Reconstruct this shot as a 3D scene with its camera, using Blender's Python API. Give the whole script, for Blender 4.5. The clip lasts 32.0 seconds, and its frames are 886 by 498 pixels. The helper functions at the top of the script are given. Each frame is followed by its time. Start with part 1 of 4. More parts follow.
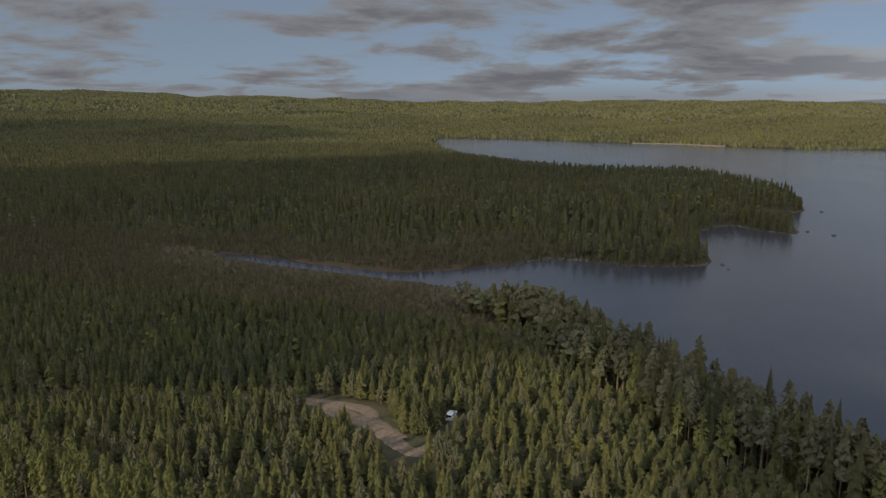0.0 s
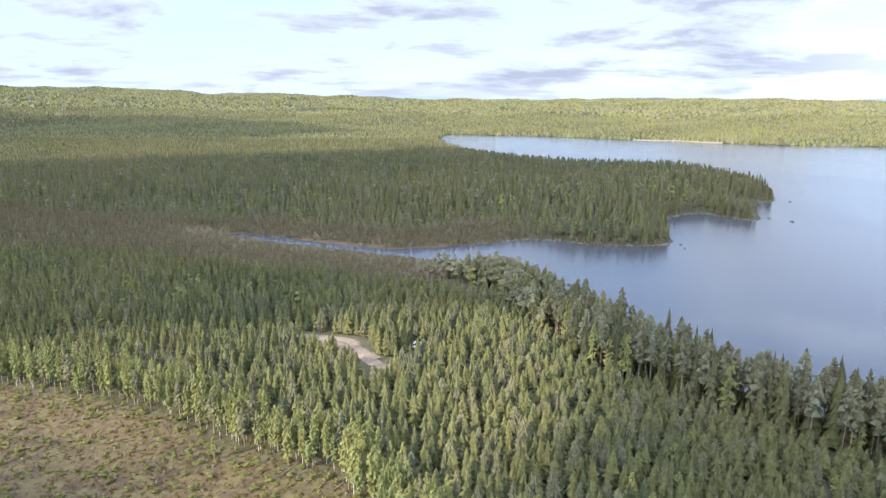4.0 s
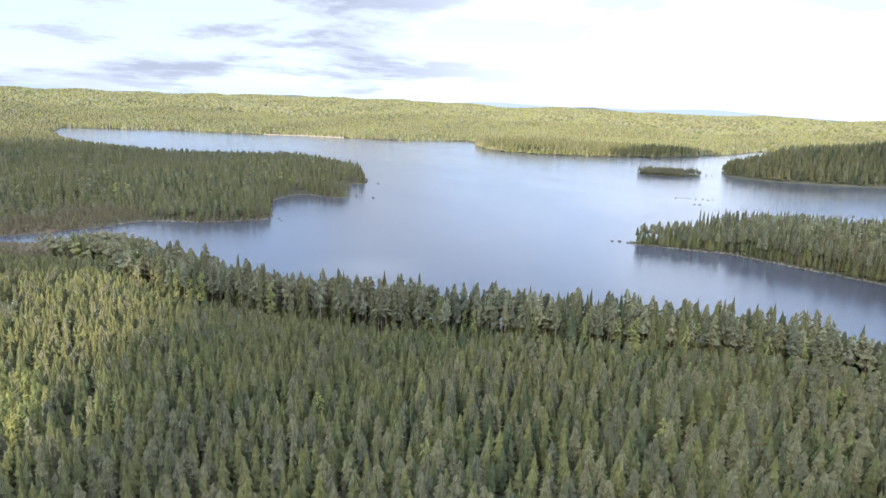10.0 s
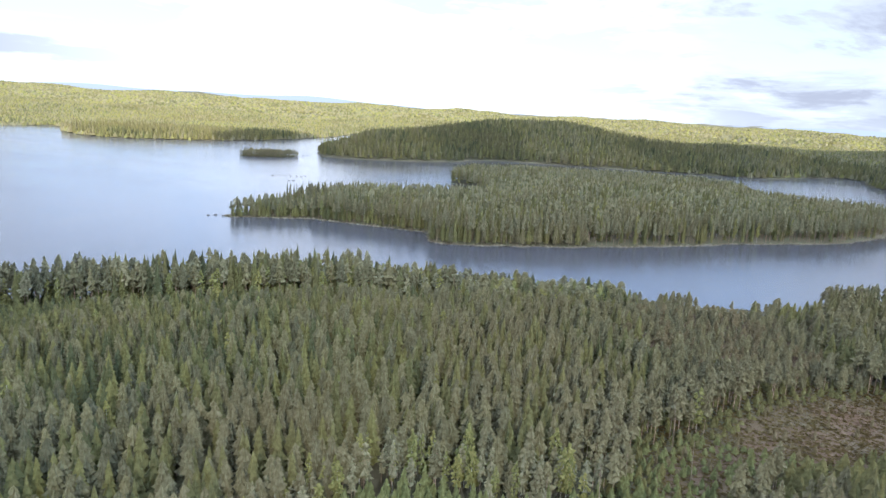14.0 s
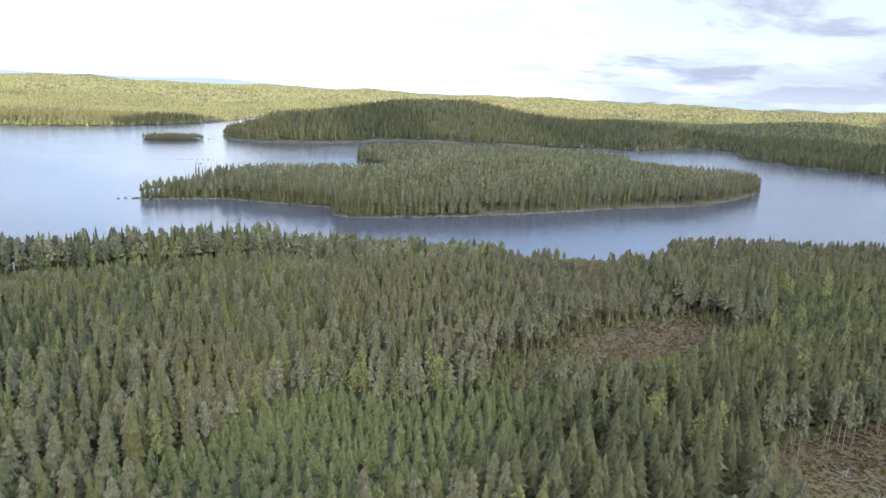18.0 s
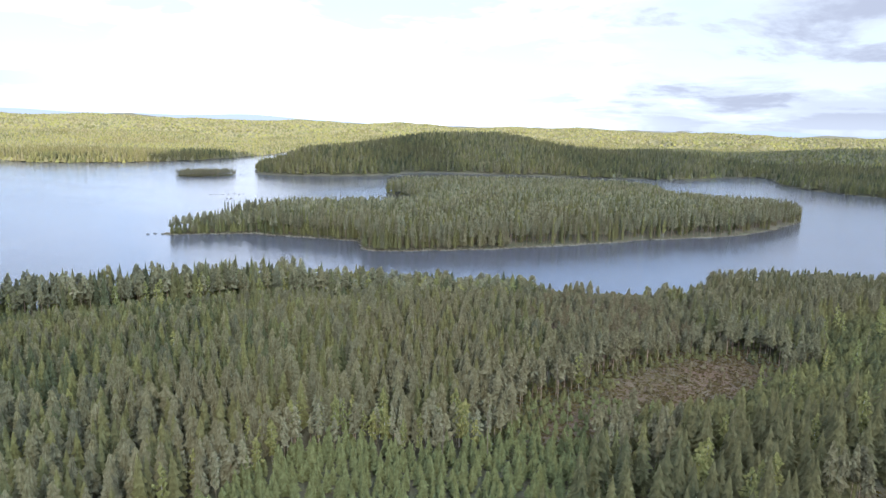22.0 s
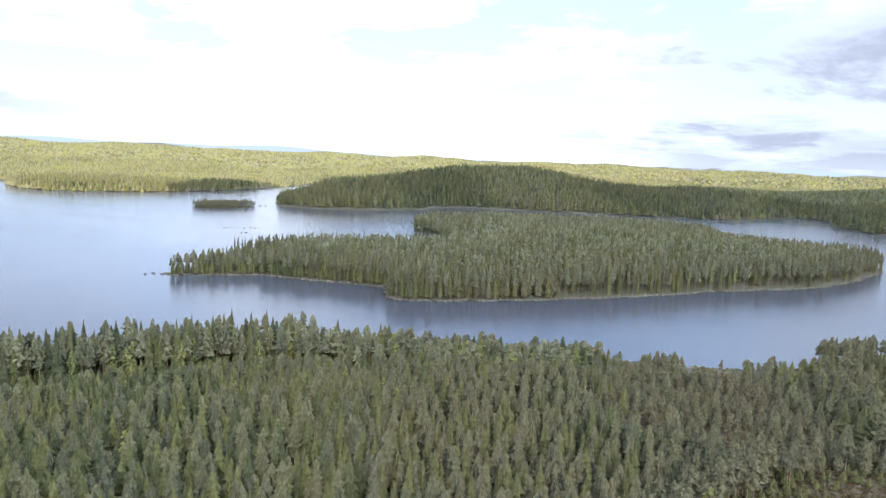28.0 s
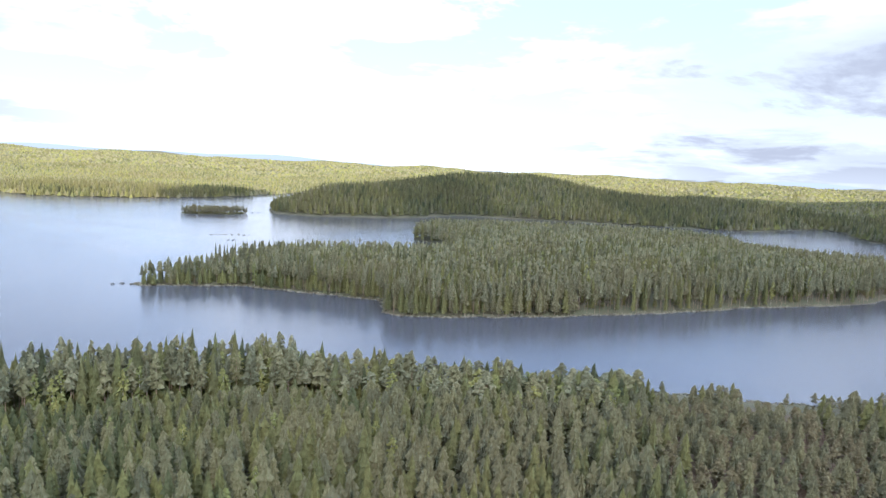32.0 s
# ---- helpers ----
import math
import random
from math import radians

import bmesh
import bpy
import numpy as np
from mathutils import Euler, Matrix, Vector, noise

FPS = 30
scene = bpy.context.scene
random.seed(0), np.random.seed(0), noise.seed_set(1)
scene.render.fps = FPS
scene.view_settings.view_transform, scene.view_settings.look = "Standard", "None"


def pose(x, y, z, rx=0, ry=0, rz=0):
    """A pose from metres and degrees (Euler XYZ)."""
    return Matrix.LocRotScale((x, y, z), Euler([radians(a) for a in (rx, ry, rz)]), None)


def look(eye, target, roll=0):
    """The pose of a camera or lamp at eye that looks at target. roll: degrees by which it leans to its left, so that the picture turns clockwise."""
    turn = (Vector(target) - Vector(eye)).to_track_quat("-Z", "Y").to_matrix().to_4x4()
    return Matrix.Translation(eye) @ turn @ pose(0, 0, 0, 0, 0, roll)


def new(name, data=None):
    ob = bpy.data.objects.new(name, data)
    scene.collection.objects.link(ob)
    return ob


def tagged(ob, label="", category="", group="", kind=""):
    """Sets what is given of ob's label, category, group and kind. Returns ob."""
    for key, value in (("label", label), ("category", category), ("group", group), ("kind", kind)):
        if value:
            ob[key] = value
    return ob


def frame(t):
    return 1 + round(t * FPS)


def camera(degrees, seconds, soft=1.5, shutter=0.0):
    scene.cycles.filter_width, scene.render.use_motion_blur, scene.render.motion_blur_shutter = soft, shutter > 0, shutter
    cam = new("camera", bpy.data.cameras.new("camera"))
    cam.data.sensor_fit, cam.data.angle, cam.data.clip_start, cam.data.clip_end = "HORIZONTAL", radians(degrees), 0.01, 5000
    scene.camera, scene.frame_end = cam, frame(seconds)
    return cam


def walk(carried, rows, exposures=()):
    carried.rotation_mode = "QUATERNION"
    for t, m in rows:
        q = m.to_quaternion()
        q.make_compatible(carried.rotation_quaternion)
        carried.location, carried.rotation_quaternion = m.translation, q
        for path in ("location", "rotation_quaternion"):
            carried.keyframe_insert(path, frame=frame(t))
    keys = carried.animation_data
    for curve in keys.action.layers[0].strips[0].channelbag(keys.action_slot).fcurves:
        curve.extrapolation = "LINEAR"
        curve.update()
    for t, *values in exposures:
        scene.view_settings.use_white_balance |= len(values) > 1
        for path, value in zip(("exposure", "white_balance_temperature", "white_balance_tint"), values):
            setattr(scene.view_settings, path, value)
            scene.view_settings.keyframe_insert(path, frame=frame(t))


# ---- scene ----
cam = camera(66.0, 32.0)
PATH = [
    (0, (-12.577, 60.078, 75.914), (-12.518, 62.033, 75.492), 0.0),
    (0.5, (-11.279, 54.68, 75.781), (-11.222, 56.635, 75.362), -0.0),
    (1, (-10.043, 48.98, 75.851), (-9.99, 50.935, 75.432), -0.0),
    (1.5, (-8.861, 43.768, 75.659), (-8.811, 45.723, 75.238), 0.0),
    (2, (-7.289, 38.234, 75.585), (-7.245, 40.188, 75.164), -0.1),
    (2.5, (-5.883, 32.958, 75.691), (-5.843, 34.912, 75.266), -0.0),
    (3, (-4.434, 27.803, 75.864), (-4.399, 29.756, 75.436), 0.1),
    (3.5, (-2.978, 22.667, 75.507), (-2.948, 24.621, 75.08), 0.1),
    (5.5, (1.738, 0.102, 75.901), (1.752, 2.054, 75.465), 0.2),
    (6, (2.882, -5.706, 75.906), (2.892, -3.754, 75.47), 0.2),
    (6.5, (4.367, -11.601, 75.873), (4.438, -9.65, 75.437), 0.3),
    (7, (5.906, -17.323, 75.871), (6.107, -15.381, 75.438), 0.5),
    (7.5, (6.916, -23.052, 76.029), (7.277, -21.133, 75.598), 0.8),
    (8, (7.48, -28.596, 76.048), (8.0, -26.713, 75.619), 1.1),
    (8.5, (7.869, -34.262, 75.699), (8.475, -32.404, 75.273), 1.3),
    (9, (8.226, -40.062, 75.912), (8.891, -38.224, 75.485), 1.5),
    (9.5, (8.311, -46.052, 75.761), (9.092, -44.26, 75.337), 1.7),
    (10, (7.486, -52.477, 75.88), (8.46, -50.781, 75.46), 2.0),
    (10.5, (6.698, -58.007, 75.795), (7.865, -56.435, 75.383), 2.5),
    (11, (5.378, -63.404, 75.61), (6.674, -61.936, 75.202), 2.7),
    (11.5, (3.774, -68.469, 75.442), (5.164, -67.09, 75.037), 2.9),
    (12, (1.622, -73.486, 75.321), (3.112, -72.214, 74.917), 3.0),
    (12.5, (-1.082, -79.092, 75.335), (0.479, -77.909, 74.931), 3.0),
    (13, (-3.691, -84.104, 75.337), (-2.067, -83.01, 74.932), 3.1),
    (13.5, (-6.596, -88.339, 75.104), (-4.921, -87.324, 74.696), 3.1),
    (14, (-9.406, -92.081, 74.963), (-7.687, -91.144, 74.552), 3.2),
    (14.5, (-12.767, -95.747, 74.789), (-11.007, -94.891, 74.377), 3.2),
    (15, (-15.993, -99.623, 74.355), (-14.201, -98.837, 73.942), 3.1),
    (15.5, (-19.451, -102.652, 74.548), (-17.63, -101.936, 74.13), 3.1),
    (17.5, (-35.838, -113.763, 77.077), (-33.998, -113.125, 76.623), 2.7),
    (18, (-39.571, -114.96, 77.195), (-37.755, -114.255, 76.74), 2.5),
    (18.5, (-41.547, -116.327, 77.269), (-39.745, -115.584, 76.822), 2.3),
    (19, (-42.701, -117.326, 77.297), (-40.899, -116.574, 76.862), 2.1),
    (19.5, (-42.849, -117.253, 77.381), (-41.047, -116.497, 76.954), 1.9),
    (20, (-41.752, -116.779, 77.218), (-39.95, -116.017, 76.805), 1.7),
    (20.5, (-39.591, -116.29, 76.927), (-37.791, -115.515, 76.526), 1.7),
    (21, (-37.247, -115.241, 76.815), (-35.448, -114.459, 76.425), 1.5),
    (21.5, (-34.149, -114.169, 76.58), (-32.351, -113.379, 76.201), 1.5),
    (22, (-30.797, -113.034, 76.671), (-29.001, -112.234, 76.303), 1.5),
    (22.5, (-27.445, -111.197, 76.369), (-25.651, -110.387, 76.012), 1.6),
    (23, (-23.884, -108.707, 76.265), (-22.092, -107.89, 75.918), 1.6),
    (23.5, (-19.876, -106.539, 75.84), (-18.087, -105.71, 75.504), 1.7),
    (24, (-15.768, -104.05, 75.408), (-13.98, -103.215, 75.082), 1.7),
    (24.5, (-11.866, -101.499, 75.126), (-10.079, -100.659, 74.81), 1.8),
    (25, (-7.548, -98.79, 75.344), (-5.764, -97.942, 75.034), 1.8),
    (25.5, (-3.072, -95.904, 75.262), (-1.289, -95.05, 74.96), 1.9),
    (27.5, (14.507, -84.171, 74.653), (16.29, -83.31, 74.373), 2.2),
    (28, (19.139, -81.383, 74.035), (20.919, -80.513, 73.761), 2.3),
    (28.5, (23.492, -78.627, 73.331), (25.272, -77.756, 73.062), 2.3),
    (29, (27.96, -76.068, 72.639), (29.742, -75.198, 72.373), 2.4),
    (29.5, (32.286, -73.739, 71.981), (34.067, -72.867, 71.718), 2.5),
    (30, (36.866, -71.194, 71.064), (38.646, -70.321, 70.805), 2.5),
    (30.5, (41.541, -68.796, 70.007), (43.321, -67.922, 69.754), 2.6),
    (31, (46.214, -66.116, 69.155), (47.996, -65.243, 68.906), 2.6),
    (31.5, (50.776, -63.658, 68.15), (52.559, -62.787, 67.905), 2.7),
    (32, (55.325, -61.013, 67.302), (57.109, -60.142, 67.06), 2.7),
]
EXPOSURES = [(0.0, 0.15, 6300, 11), (0.5, 0.97, 6250, 11), (1.0, 1.74, 6050, 11), (1.5, 2.13, 5650, 11), (2.0, 2.26, 5580, 11), (3.0, 2.28, 5580, 11), (32.0, 2.30, 5580, 11)]
SUN_LIGHT, SKY_LIGHT, CLOUD_LIGHT, CLOUD_SCALE = 2.45, 0.064, 0.21, 0.95

walk(cam, [(t, look(eye, target, roll)) for t, eye, target, roll in PATH], EXPOSURES)

# ---- world and sun ----
SUN_AZ, SUN_EL = 126.0, 27.0          # degrees, to the left of +y, and above the horizon
sun_dir = Vector((-math.sin(radians(SUN_AZ)) * math.cos(radians(SUN_EL)),
                  math.cos(radians(SUN_AZ)) * math.cos(radians(SUN_EL)), math.sin(radians(SUN_EL))))


class Nodes:
    """A short way to write node trees."""

    def __init__(self, tree):
        self.tree = tree
        tree.nodes.clear()

    def add(self, kind, ins=None, **props):
        n = self.tree.nodes.new("ShaderNode" + kind)
        for k, v in props.items():
            setattr(n, k, v)
        for k, v in (ins or {}).items():
            if hasattr(v, "is_output") or hasattr(v, "is_linked"):
                self.tree.links.new(v, n.inputs[k])
            else:
                n.inputs[k].default_value = v
        return n

    def math(self, op, a, b=0.0, c=0.0, clamp=False):
        n = self.add("Math", {0: a, 1: b, 2: c}, operation=op, use_clamp=clamp)
        return n.outputs[0]

    def mix(self, fac, a, b, blend="MIX"):
        n = self.add("Mix", {0: fac, 6: a, 7: b}, data_type="RGBA", blend_type=blend)
        return n.outputs[2]

    def noise(self, vec, scale, detail=3.0, rough=0.55, dist=0.0):
        ins = {"Scale": scale, "Detail": detail, "Roughness": rough, "Distortion": dist}
        if vec is not None:
            ins["Vector"] = vec
        return self.add("TexNoise", ins).outputs[0]

    def ramp(self, fac, lo, hi, a=0.0, b=1.0):
        n = self.add("MapRange", {0: fac, 1: lo, 2: hi, 3: a, 4: b}, interpolation_type="SMOOTHSTEP")
        return n.outputs[0]


world = bpy.data.worlds.new("world")
scene.world = world
world.use_nodes = True
N = Nodes(world.node_tree)
sky = N.add("TexSky", sky_type="NISHITA", sun_disc=False, sun_elevation=radians(SUN_EL), sun_rotation=radians(-SUN_AZ),
            air_density=1.0, dust_density=0.4, ozone_density=1.5)
way = N.add("TexCoord").outputs["Generated"]
sep = N.add("SeparateXYZ", {0: way})
up = N.math("ADD", N.math("MAXIMUM", sep.outputs[2], 0.0), 0.13)
flat = N.add("CombineXYZ", {0: N.math("DIVIDE", sep.outputs[0], up), 1: N.math("DIVIDE", sep.outputs[1], up), 2: 0.0}).outputs[0]
wide = N.add("VectorMath", {0: flat, 1: (1.13, 1.13, 1.0)}, operation="MULTIPLY").outputs[0]


def density(at):
    puffs, banks = N.noise(at, CLOUD_SCALE, 7.0, 0.6, 0.25), N.noise(at, 0.22, 3.0, 0.5)
    return N.math("ADD", N.math("MULTIPLY", puffs, 0.6), N.math("MULTIPLY", banks, 0.5))


low = N.ramp(sep.outputs[2], 0.0, 0.035, 1.0, 0.0)
away = N.add("VectorMath", {0: way, 1: (-sun_dir.x, -sun_dir.y, 0.0)}, operation="DOT_PRODUCT").outputs["Value"]
front_lit = N.ramp(away, 0.74, 0.98)
thick = density(flat)
cover = N.math("ADD", thick, N.math("MULTIPLY", front_lit, 0.07))
mask = N.math("MAXIMUM", N.ramp(cover, 0.515, 0.58), N.math("MULTIPLY", low, 0.85))
base = N.ramp(N.math("SUBTRACT", thick, density(wide)), -0.03, 0.07)          # the flat undersides
grey = N.math("MULTIPLY", N.ramp(cover, 0.535, 0.64), N.math("MULTIPLY_ADD", base, 0.6, 0.4))
grey = N.math("MULTIPLY", grey, N.math("MULTIPLY_ADD", low, -0.45, 1.0))
grey = N.math("MULTIPLY", grey, N.math("MULTIPLY_ADD", front_lit, -0.4, 1.0))
cloud = N.mix(grey, (0.94, 0.97, 1.0, 1), (0.60, 0.61, 0.67, 1))
cloud_bg = N.add("Background", {0: cloud, 1: N.math("ADD", N.math("MULTIPLY_ADD", front_lit, CLOUD_LIGHT * 1.5, CLOUD_LIGHT), N.ramp(sep.outputs[2], 0.15, 0.5, 0.0, CLOUD_LIGHT * 4.8))})
lifted = N.add("VectorMath", {0: way, 1: (0.0, 0.0, 0.16)}, operation="ADD").outputs[0]          # clear air low down
N.tree.links.new(N.add("VectorMath", {0: lifted}, operation="NORMALIZE").outputs[0], sky.inputs[0])
veil = N.mix(0.34, sky.outputs[0], (5.0, 5.3, 5.6, 1))          # thin high cloud over the blue
sky_bg = N.add("Background", {0: veil, 1: SKY_LIGHT})
mixed = N.add("MixShader", {0: mask, 1: sky_bg.outputs[0], 2: cloud_bg.outputs[0]})
N.add("OutputWorld", {0: mixed.outputs[0]})

sun = new("sun", bpy.data.lights.new("sun", "SUN"))
sun.data.energy, sun.data.angle, sun.data.color = SUN_LIGHT, radians(0.6), (1.0, 0.84, 0.55)
sun.rotation_mode = "QUATERNION"
sun.rotation_quaternion = sun_dir.to_track_quat("Z", "Y")

# ---- materials ----


def material(name):
    m = bpy.data.materials.new(name)
    m.use_nodes = True
    n = Nodes(m.node_tree)
    return m, n


def finish(n, shader):
    n.add("OutputMaterial", {0: shader})


def foliage(name, low, high, tip, soft=0.3):
    """Needles or leaves: colour varies by tree, by stand and by clump."""
    m, n = material(name)
    tint = n.add("Attribute", attribute_name="tint").outputs["Fac"]
    rnd = n.add("ObjectInfo").outputs["Random"]
    own = n.math("FRACT", n.math("ADD", tint, rnd))
    pos = n.add("NewGeometry").outputs["Position"]
    stand = n.math("MULTIPLY_ADD", n.noise(pos, 0.0045, 2.0), 0.5, n.math("MULTIPLY", n.noise(pos, 0.02, 3.0), 0.5))
    clump = n.noise(pos, 1.3, 2.0)
    a = n.mix(own, low, high)
    b = n.mix(n.ramp(stand, 0.40, 0.62, 0.0, 0.75), a, tip)
    c = n.mix(n.ramp(clump, 0.35, 0.65, 0.0, 0.7), b, n.mix(1.0, b, (0.6, 0.62, 0.55, 1), "MULTIPLY"))
    d = n.add("BsdfDiffuse", {0: c, 1: 0.6})
    t = n.add("BsdfTranslucent", {0: c})
    finish(n, n.add("MixShader", {0: soft, 1: d.outputs[0], 2: t.outputs[0]}).outputs[0])
    return m


SPRUCE = foliage("spruce_needles", (0.083, 0.094, 0.053, 1), (0.170, 0.168, 0.070, 1), (0.164, 0.150, 0.068, 1), 0.24)
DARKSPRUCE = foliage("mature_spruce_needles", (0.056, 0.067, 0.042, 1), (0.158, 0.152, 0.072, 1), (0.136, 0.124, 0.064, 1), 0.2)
PINE = foliage("pine_needles", (0.114, 0.118, 0.080, 1), (0.198, 0.186, 0.106, 1), (0.184, 0.162, 0.098, 1), 0.24)
BIRCH = foliage("birch_leaves", (0.185, 0.205, 0.088, 1), (0.275, 0.262, 0.100, 1), (0.235, 0.228, 0.092, 1), 0.35)
# Pine needles paled to offset self-shaded crowns and stand in for haze.
PALED_PINE = foliage("paled_pine_needles", (0.180, 0.184, 0.128, 1), (0.265, 0.252, 0.158, 1), (0.232, 0.216, 0.138, 1), 0.32)
BRIGHT = foliage("sapling_needles", (0.116, 0.138, 0.066, 1), (0.176, 0.186, 0.080, 1), (0.154, 0.160, 0.072, 1), 0.25)
BOGPINE = foliage("bog_pine_needles", (0.134, 0.120, 0.074, 1), (0.190, 0.162, 0.098, 1), (0.172, 0.142, 0.088, 1), 0.3)


def bark(name, a, b):
    m, n = material(name)
    pos = n.add("NewGeometry").outputs["Position"]
    c = n.mix(n.ramp(n.noise(pos, 2.5, 4.0), 0.42, 0.6), a, b)
    finish(n, n.add("BsdfPrincipled", {"Base Color": c, "Roughness": 0.85}).outputs[0])
    return m


PINE_BARK = bark("pine_bark", (0.17, 0.118, 0.084, 1), (0.29, 0.215, 0.155, 1))
BIRCH_BARK = bark("birch_bark", (0.50, 0.48, 0.43, 1), (0.20, 0.18, 0.16, 1))


def ground_material():
    m, n = material("forest_floor")
    pos = n.add("NewGeometry").outputs["Position"]
    cut = n.add("Attribute", attribute_name="open_ground").outputs["Fac"]
    bog = n.add("Attribute", attribute_name="bog").outputs["Fac"]
    fine = n.noise(pos, 1.6, 6.0, 0.65)
    patch = n.noise(pos, 0.09, 5.0, 0.6)
    moss = n.mix(n.ramp(patch, 0.35, 0.65), (0.058, 0.058, 0.027, 1), (0.072, 0.062, 0.034, 1))
    slash = n.mix(n.ramp(patch, 0.38, 0.62), (0.046, 0.027, 0.012, 1), (0.082, 0.052, 0.021, 1))
    slash = n.mix(n.ramp(n.noise(pos, 0.35, 5.0, 0.6), 0.45, 0.62), slash, (0.094, 0.072, 0.024, 1))
    slash = n.mix(n.ramp(fine, 0.55, 0.72), slash, (0.050, 0.034, 0.024, 1))
    sedge = n.mix(n.ramp(patch, 0.35, 0.6), (0.088, 0.052, 0.030, 1), (0.074, 0.054, 0.028, 1))
    sedge = n.mix(n.ramp(fine, 0.5, 0.75), sedge, (0.08, 0.075, 0.03, 1))
    c = n.mix(cut, moss, slash)
    c = n.mix(bog, c, sedge)
    bump = n.add("Bump", {"Strength": 0.6, "Distance": 0.4, "Height": fine})
    finish(n, n.add("BsdfPrincipled", {"Base Color": c, "Roughness": 0.95, "Normal": bump.outputs[0]}).outputs[0])
    return m


def water_material():
    m, n = material("lake_water")
    pos = n.add("NewGeometry").outputs["Position"]
    pos = n.add("VectorMath", {0: pos, 1: (0.0, 0.0, 13.37)}, operation="ADD").outputs[0]
    along = n.add("VectorMath", {0: pos, 1: (1.0, 0.35, 1.0)}, operation="MULTIPLY").outputs[0]
    wind = n.ramp(n.noise(along, 0.009, 4.0, 0.6), 0.38, 0.66)
    rough = n.math("ADD", n.math("MULTIPLY", wind, 0.08), 0.08)
    deep = n.mix(wind, (0.052, 0.055, 0.068, 1), (0.060, 0.063, 0.074, 1))
    waves = n.add("TexNoise", {"Vector": pos, "Scale": 5.0, "Detail": 2.0, "Roughness": 0.6}).outputs["Color"]
    slope = n.add("VectorMath", {0: waves, 1: (0.5, 0.5, 0.5)}, operation="SUBTRACT").outputs[0]
    slope = n.add("VectorMath", {0: slope, 1: (0.42, 0.42, 0.0)}, operation="MULTIPLY").outputs[0]
    tilt = n.add("VectorMath", {0: slope, 1: (0.0, 0.0, 1.0)}, operation="ADD").outputs[0]
    tilt = n.add("VectorMath", {0: tilt}, operation="NORMALIZE").outputs[0]
    finish(n, n.add("BsdfPrincipled", {"Base Color": deep, "Roughness": rough, "IOR": 1.33, "Normal": tilt}).outputs[0])
    return m


GROUND, WATER = ground_material(), water_material()


def plain(name, colour, rough=0.6, metal=0.0, grain=0.15, scale=3.0):
    m, n = material(name)
    pos = n.add("NewGeometry").outputs["Position"]
    k = n.ramp(n.noise(pos, scale, 4.0), 0.3, 0.7, 1.0 - grain, 1.0 + grain)
    c = n.add("VectorMath", {0: colour, 1: n.add("CombineXYZ", {0: k, 1: k, 2: k}).outputs[0]}, operation="MULTIPLY").outputs[0]
    finish(n, n.add("BsdfPrincipled", {"Base Color": c, "Roughness": rough, "Metallic": metal}).outputs[0])
    return m


# ---- plan of the land ----
LAKE = [(26, 1545), (107, 1522), (222, 1473), (363, 1343), (456, 1301), (521, 1231), (604, 1181), (689, 1162), (763, 1150),
        (677, 1013), (646, 912), (663, 846), (713, 800), (780, 760), (882, 750), (969, 757), (1078, 782), (1136, 796),
        (1260, 850), (1300, 820), (1180, 740), (950, 610), (760, 545), (708, 488), (719, 439), (770, 382), (828, 343),
        (880, 352), (915, 310), (965, 156), (994, 77), (1024, -2), (1050, -40), (1129, -77), (1187, -118), (1148, -148),
        (1071, -147)]
LAKE += [(1010, -166), (950, -205), (915, -262), (895, -305), (850, -420), (820, -520), (700, -580), (600, -540), (520, -450),
         (450, -350), (400, -260), (362, -205), (350, -165), (338, -130), (322, -104), (305, -97), (292, -86), (284, -70),
         (277, -52), (274, -38), (256, -12), (236, 20), (220, 48), (206, 72), (184, 97), (163, 112), (133, 134), (104, 158),
         (82, 177), (65, 203), (54, 234), (49, 262), (43, 286), (34, 300), (20, 305), (12, 312), (5, 324)]
LAKE += [(-1, 336), (-22, 347), (-50, 361), (-97, 385), (-120, 402), (-114, 406), (-78, 388), (-52, 371), (-23, 361), (0, 366),
         (19, 372), (34, 378), (47, 386), (64, 383), (84, 370), (118, 368), (127, 379), (137, 416), (147, 449), (166, 470),
         (182, 474), (190, 457), (199, 447), (209, 450), (222, 482), (208, 499), (196, 519), (217, 526), (255, 528),
         (272, 560), (278, 620), (258, 735), (195, 748), (140, 765), (95, 835), (40, 935), (16, 1085), (6, 1300)]
ISLAND = [(292, 232), (297, 221), (308, 207), (325, 188), (328, 167), (334, 136), (338, 110), (314, 93), (318, 80), (336, 54),
          (360, 26), (389, -3), (423, -34), (445, -49), (479, -85), (506, -111), (556, -135), (628, -159), (648, -150),
          (655, -110), (665, -60), (690, -35), (745, -24), (770, 20), (745, 90), (715, 150), (690, 200), (650, 238), (604, 242),
          (588, 228), (585, 212), (560, 190), (520, 155), (480, 135), (450, 145), (432, 178), (410, 208), (370, 224), (330, 231)]
ISLET = [(618, 550), (630, 552), (650, 536), (668, 518), (684, 514), (684, 508), (666, 505), (640, 515), (622, 535)]
POND = [(-740, 1160), (-800, 1270), (-860, 1430), (-960, 1480), (-940, 1350), (-860, 1220), (-800, 1140)]
CLEARCUT = [(-128, 187), (-108, 182), (-89, 175), (-70, 167), (-56, 158), (-45, 149), (-31, 141), (-20, 136), (-14, 127),
            (-8, 117), (-6, 108), (-12, 92), (-60, 40), (-160, 40), (-210, 150), (-170, 200)]
BOG = [(130, -68), (149, -79), (174, -87), (189, -99), (201, -114), (196, -127), (172, -121), (150, -108), (136, -92), (118, -84), (114, -75)]
